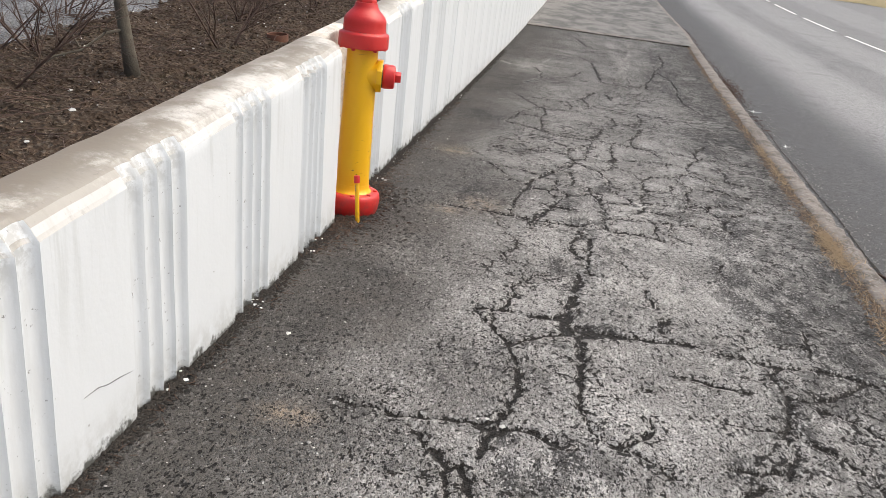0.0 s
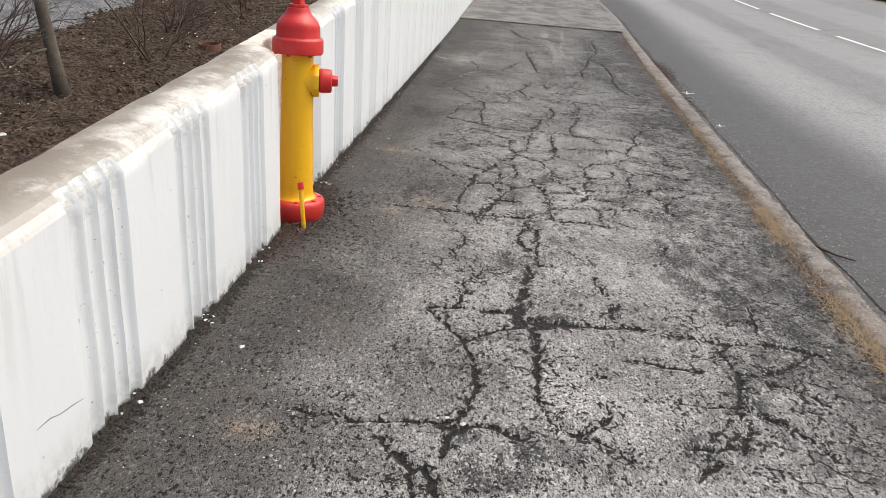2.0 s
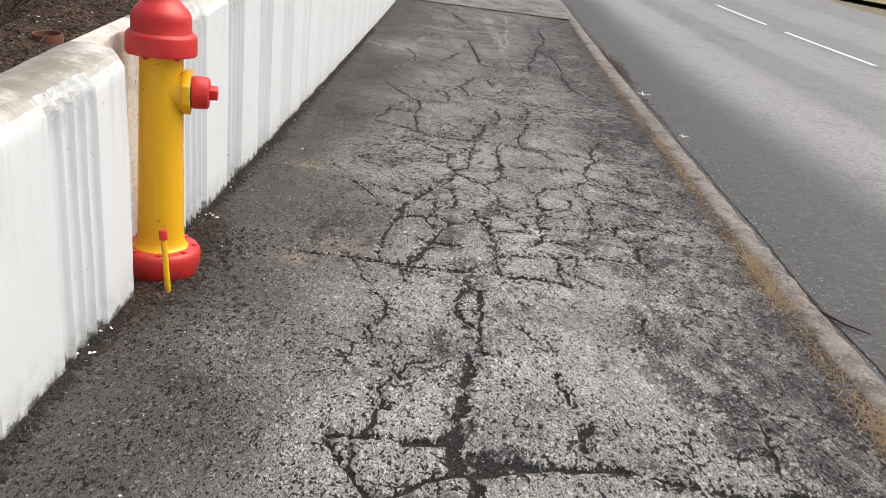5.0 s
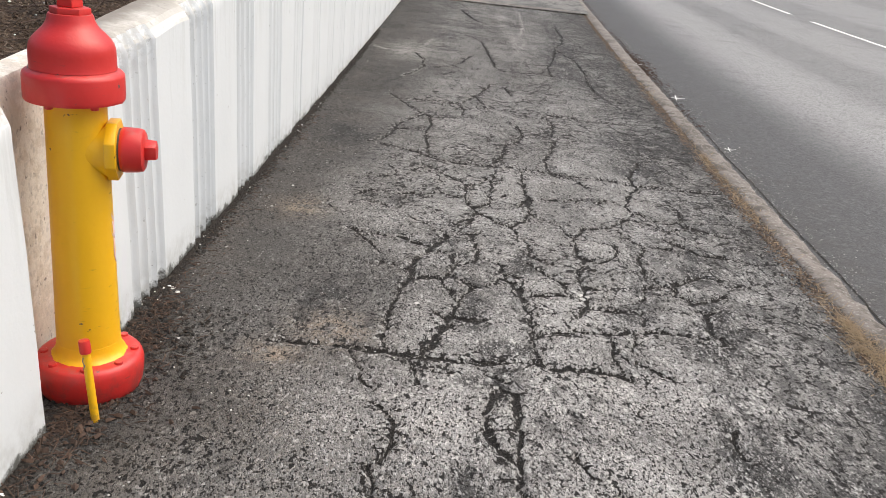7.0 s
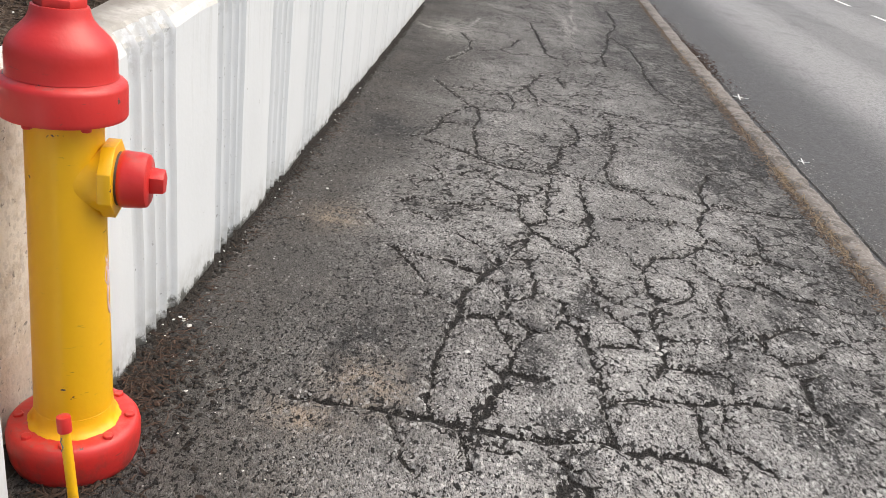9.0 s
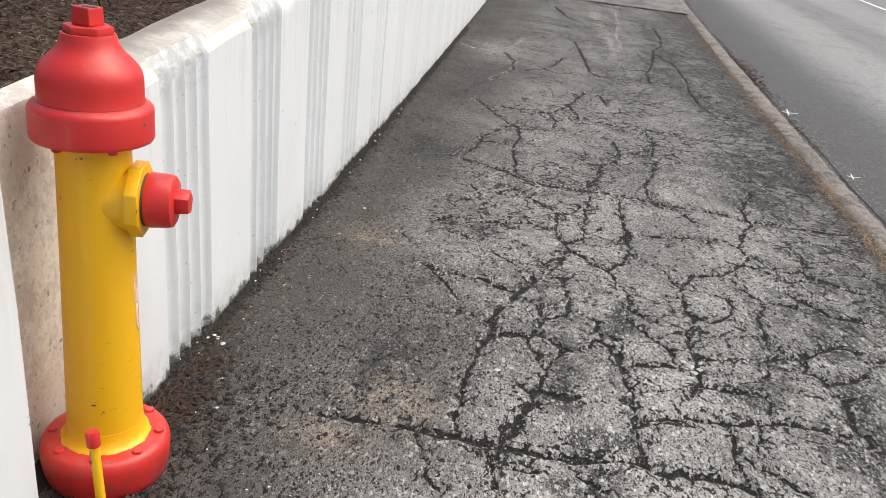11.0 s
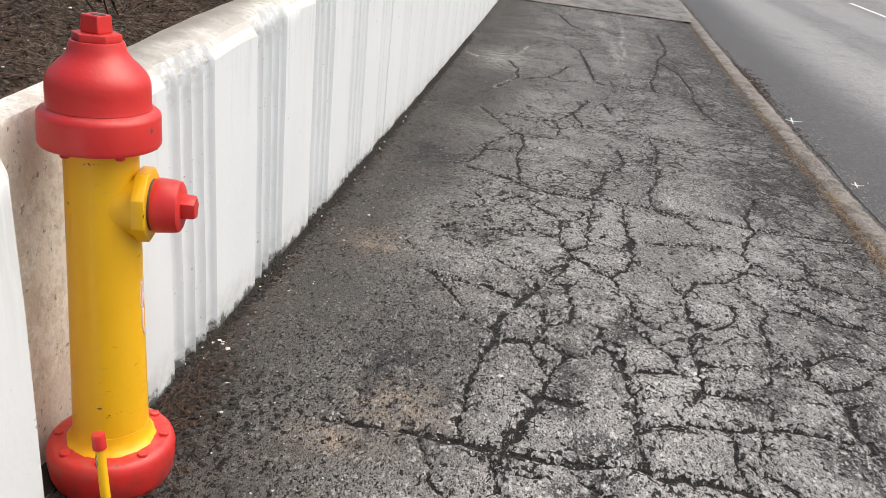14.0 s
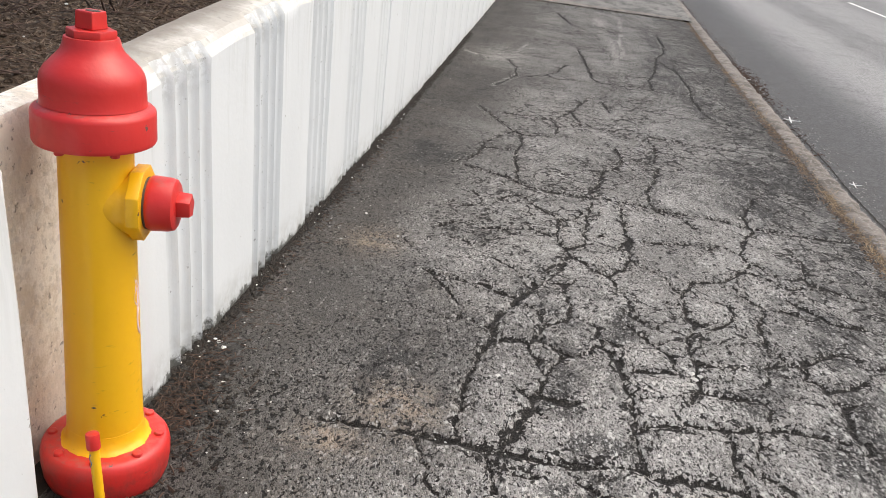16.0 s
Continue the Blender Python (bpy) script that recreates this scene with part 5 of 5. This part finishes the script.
for _ in range(3000):
    y = rng.uniform(1.5, 16.0)
    x = kerb_x(y) + 0.22 + abs(rng.gauss(0, 0.13))
    gutter.append(pebble(rng, (x, y, road_z(x, y) + 0.002), rng.uniform(0.002, 0.007)))
scatter("gutter_grit", GRIT, "loose grit in the gutter", "grit", gutter)

# leaf litter drifted against the kerb
drift = []
for _ in range(1300):
    y = rng.gauss(12.8, 0.7) if rng.random() < 0.55 else rng.uniform(9.0, 24.0)
    x = kerb_x(y) + 0.21 + abs(rng.gauss(0, 0.06 if y > 14 else 0.09))
    drift.append(stick(rng, (x, y, road_z(x, y) + 0.006), rng.uniform(0.015, 0.05), rng.uniform(0.002, 0.007), rng.uniform(0, 6.3), rng.uniform(-0.02, 0.30)))
scatter("gutter_litter", LEAF, "brown dead leaves and stalks drifted against the kerb", "leaf litter", drift)

# twigs and scraps in the gutter


def fallen_twig(pts, r, label):
    pts = [(x, y, road_z(x, y) + 0.008 + dz) for x, y, dz in pts]
    v, f = tube(pts, [r * (1 - 0.6 * i / (len(pts) - 1)) for i in range(len(pts))], 7)
    tagged(mesh_of("fallen_twig", v, f, TWIG, smooth=True), label, "twig")


fallen_twig([(1.87, 4.74, 0), (1.91, 4.64, 0.004), (1.955, 4.56, 0.002), (2.03, 4.47, 0.006)], 0.009, "dark crooked twig lying in the gutter")


def paper_scrap(x, y, size, label):
    """A torn cross-shaped scrap with curled arms."""
    t = thing("paper_scrap", pose(x, y, road_z(x, y) + 0.006, 0, 0, 20), label, "litter", "scraps in the gutter")
    for a, l, w, lift in ((62, 0.17, 0.011, 0.004), (240, 0.16, 0.010, 0.003), (150, 0.08, 0.016, 0.004), (335, 0.11, 0.012, 0.008)):
        l, w = l * size, w * size
        d, s = Vector((math.cos(radians(a)), math.sin(radians(a)), 0)), Vector((-math.sin(radians(a)), math.cos(radians(a)), 0))
        vs, fs = [], []
        for k in range(5):
            q = k / 4
            c = d * l * q + Vector((0, 0, lift * q * q))
            for sg in (1, -1):
                vs += [c + s * sg * w * (1 - 0.5 * q), c + s * sg * w * (1 - 0.5 * q) + Vector((0, 0, 0.003))]
        for k in range(4):
            o = 4 * k
            fs += [(o, o + 4, o + 5, o + 1), (o + 2, o + 3, o + 7, o + 6), (o + 1, o + 5, o + 7, o + 3), (o, o + 2, o + 6, o + 4)]
        fs += [(0, 1, 3, 2), (16, 18, 19, 17)]
        mesh_of("strip", vs, fs, LITTER, t)


paper_scrap(2.26, 10.70, 0.8, "white torn scrap, cross-shaped, lying in the gutter")
paper_scrap(2.19, 8.55, 0.45, "small grey-white torn scrap lying in the gutter")
paper_scrap(2.26, 12.9, 0.6, "pale torn scrap lying in the gutter")

# ---- planting behind the wall ----
chips = []
for _ in range(14000):
    y = rng.uniform(0.5, 9.5)
    x = rng.uniform(-2.75, -1.26)
    chips.append(stick(rng, (x, y, soil_z(x, y) + lumpy(x, y) + 0.002), rng.uniform(0.008, 0.032), rng.uniform(0.001, 0.003), rng.uniform(0, 6.3), rng.uniform(-0.05, 0.5)))
scatter("mulch", CHIP, "brown wood-chip mulch and dead leaves on the soil", "mulch", chips)
clods = []
for _ in range(2600):
    y = rng.uniform(0.8, 9.0)
    x = rng.uniform(-2.7, -1.29)
    clods.append(pebble(rng, (x, y, soil_z(x, y) + lumpy(x, y) + 0.002), rng.uniform(0.006, 0.020), 0.75))
scatter("soil_clods", SOIL, "dark crumbly clods lying on the garden soil", "soil", clods)
fallen = []
for _ in range(900):
    y = rng.uniform(0.5, 9.5)
    x = rng.uniform(-2.9, -1.27)
    L = rng.uniform(0.06, 0.35)
    a = rng.uniform(0, 6.3)
    if x + L * math.cos(a + 0.3) > -1.30 or x + L * math.cos(a) > -1.30:
        continue
    z = soil_z(x, y) + lumpy(x, y) + 0.012
    fallen.append(tube([(x, y, z), (x + L * 0.5 * math.cos(a), y + L * 0.5 * math.sin(a), z + rng.uniform(0, 0.03)),
                        (x + L * math.cos(a + 0.3), y + L * math.sin(a + 0.3), z + rng.uniform(-0.01, 0.02))], [0.0026, 0.0018, 0.0008], 5))
scatter("dead_twigs", TWIG, "dead reddish twigs lying on the mulch", "twigs", fallen)
spots = []
for _ in range(230):
    y = rng.uniform(0.8, 9.0)
    x = rng.uniform(-2.9, -1.3)
    spots.append(pebble(rng, (x, y, soil_z(x, y) + lumpy(x, y) + 0.004), rng.uniform(0.003, 0.008)))
for x, y, r in ((-1.66, 2.62, 0.014), (-1.62, 2.3, 0.010), (-1.9, 3.0, 0.012)):
    spots.append(pebble(rng, (x, y, soil_z(x, y) + lumpy(x, y) + 0.006), r))
scatter("garden_stones", STONE, "small pale stones among the mulch", "stones", spots)


def branch(pieces, p, d, length, r, depth, rng, spread=0.7):
    """A crooked limb with side shoots."""
    pts, rad = [p], [r]
    n = 5
    for k in range(n):
        d = (d + Vector((rng.gauss(0, 0.16), rng.gauss(0, 0.16), rng.gauss(0.03, 0.10)))).normalized()
        p = p + d * length / n
        pts.append(p)
        rad.append(r * (1 - 0.75 * (k + 1) / n))
        if depth and rng.random() < 0.85:
            e = (d + Vector((rng.gauss(0, spread), rng.gauss(0, spread), rng.gauss(0.1, 0.35)))).normalized()
            branch(pieces, p, e, length * rng.uniform(0.4, 0.7), rad[-1] * 0.75, depth - 1, rng, spread)
    pieces.append(tube(pts, rad, 6 if r > 0.006 else 4))


def young_tree(x, y, r, lean, label):
    z = soil_z(x, y) - 0.06
    t = thing("young_tree", pose(x, y, z), label, "tree")
    h = 2.2
    pts, rad = [], []
    for k in range(14):
        q = k / 13
        pts.append((lean[0] * q + 0.012 * math.sin(5 * q + x), lean[1] * q + 0.012 * math.sin(4 * q), h * q))
        rad.append(r * (1 + 0.35 * math.exp(-q * 22)) * (1 - 0.45 * q))
    v, f = tube(pts, rad, 14)
    mesh_of("trunk", v, f, BARK, t, True)
    R = random.Random(int(100 * (x + y)))
    pieces = []
    for k in range(7):
        q = R.uniform(0.10, 0.6) if k < 4 else R.uniform(0.5, 0.95)
        i = int(q * 13)
        a = R.uniform(0, 6.28)
        branch(pieces, Vector(pts[i]), Vector((math.cos(a), math.sin(a), 0.5)).normalized(), R.uniform(0.4, 0.8), rad[i] * 0.3, 2, R)
    v, f = join(pieces)
    mesh_of("crown", v, f, TWIG, t, True)
    v, f = join([tube([(-0.045, 0, 0.24), (-0.10, -0.08, 0.22), (-0.16, -0.16, 0.15), (-0.24, -0.22, 0.12), (-0.30, -0.32, 0.05)], [0.007, 0.006, 0.005, 0.004, 0.002], 7),
                 tube([(-0.10, -0.08, 0.22), (-0.06, -0.14, 0.27), (0.0, -0.16, 0.31)], [0.004, 0.003, 0.0015], 6),
                 tube([(-0.16, -0.16, 0.15), (-0.22, -0.13, 0.21), (-0.30, -0.14, 0.23)], [0.004, 0.003, 0.0015], 6)])
    tagged(mesh_of("broken_branch", v, f, BARK, t, True), "pale broken branch hanging from the trunk")


young_tree(-1.785, 3.32, 0.027, (-0.42, -0.10), "slim young tree with pale grey bark and bare branches")



def bare_shrub(x, y, n, height, seed, label):
    R = random.Random(seed)
    s = thing("bare_shrub", pose(x, y, soil_z(x, y) - 0.03), label, "shrub", "bare shrubs behind the wall")
    for k in range(n):
        pieces = []
        a = R.uniform(0, 6.28)
        branch(pieces, Vector((0.03 * math.cos(a), 0.03 * math.sin(a), 0)), Vector((0.75 * math.cos(a), 0.75 * math.sin(a), 0.85)).normalized(),
               height * R.uniform(0.7, 1.15), 0.0058, 3, R, 0.6)
        v, f = join(pieces)
        v = [Vector((min(q.x, -1.33 - x), q.y, q.z)) for q in v]
        mesh_of("stem", v, f, TWIG, s, True)


bare_shrub(-2.10, 2.90, 5, 0.50, 1, "leafless reddish shrub with tangled thin twigs")
bare_shrub(-2.30, 3.45, 5, 0.50, 2, "leafless reddish shrub with tangled thin twigs")
bare_shrub(-1.70, 4.05, 4, 0.62, 21, "thin clump of bare grey stems in the mulch")
bare_shrub(-1.98, 4.9, 7, 0.42, 3, "low leafless shrub beside the gravel")
bare_shrub(-2.45, 2.2, 5, 0.48, 4, "leafless reddish shrub with tangled thin twigs")
bare_shrub(-2.05, 2.40, 5, 0.52, 8, "leafless reddish shrub with tangled thin twigs")
bare_shrub(-2.60, 4.1, 5, 0.50, 10, "leafless shrub at the edge of the gravel")
bare_shrub(-2.15, 1.7, 7, 0.50, 12, "leafless reddish shrub with tangled thin twigs")
bare_shrub(-1.75, 5.6, 6, 0.40, 6, "low leafless shrub beside the gravel")


def rusty_ring():
    z = soil_z(-1.55, 4.44) - 0.03
    t = thing("rusty_pipe", pose(-1.565, 4.436, z, 3, -4, 0), "rusted steel pipe end sticking out of the mulch", "pipe")
    part("pipe", lathe([(0.058, 0), (0.058, 0.058), (0.056, 0.061), (0.051, 0.060), (0.051, 0.0)], 32), RUST, t)
    part("earth_fill", lathe([(0, 0.030), (0.051, 0.026)], 20), SOIL, t, "earth inside the pipe")


rusty_ring()
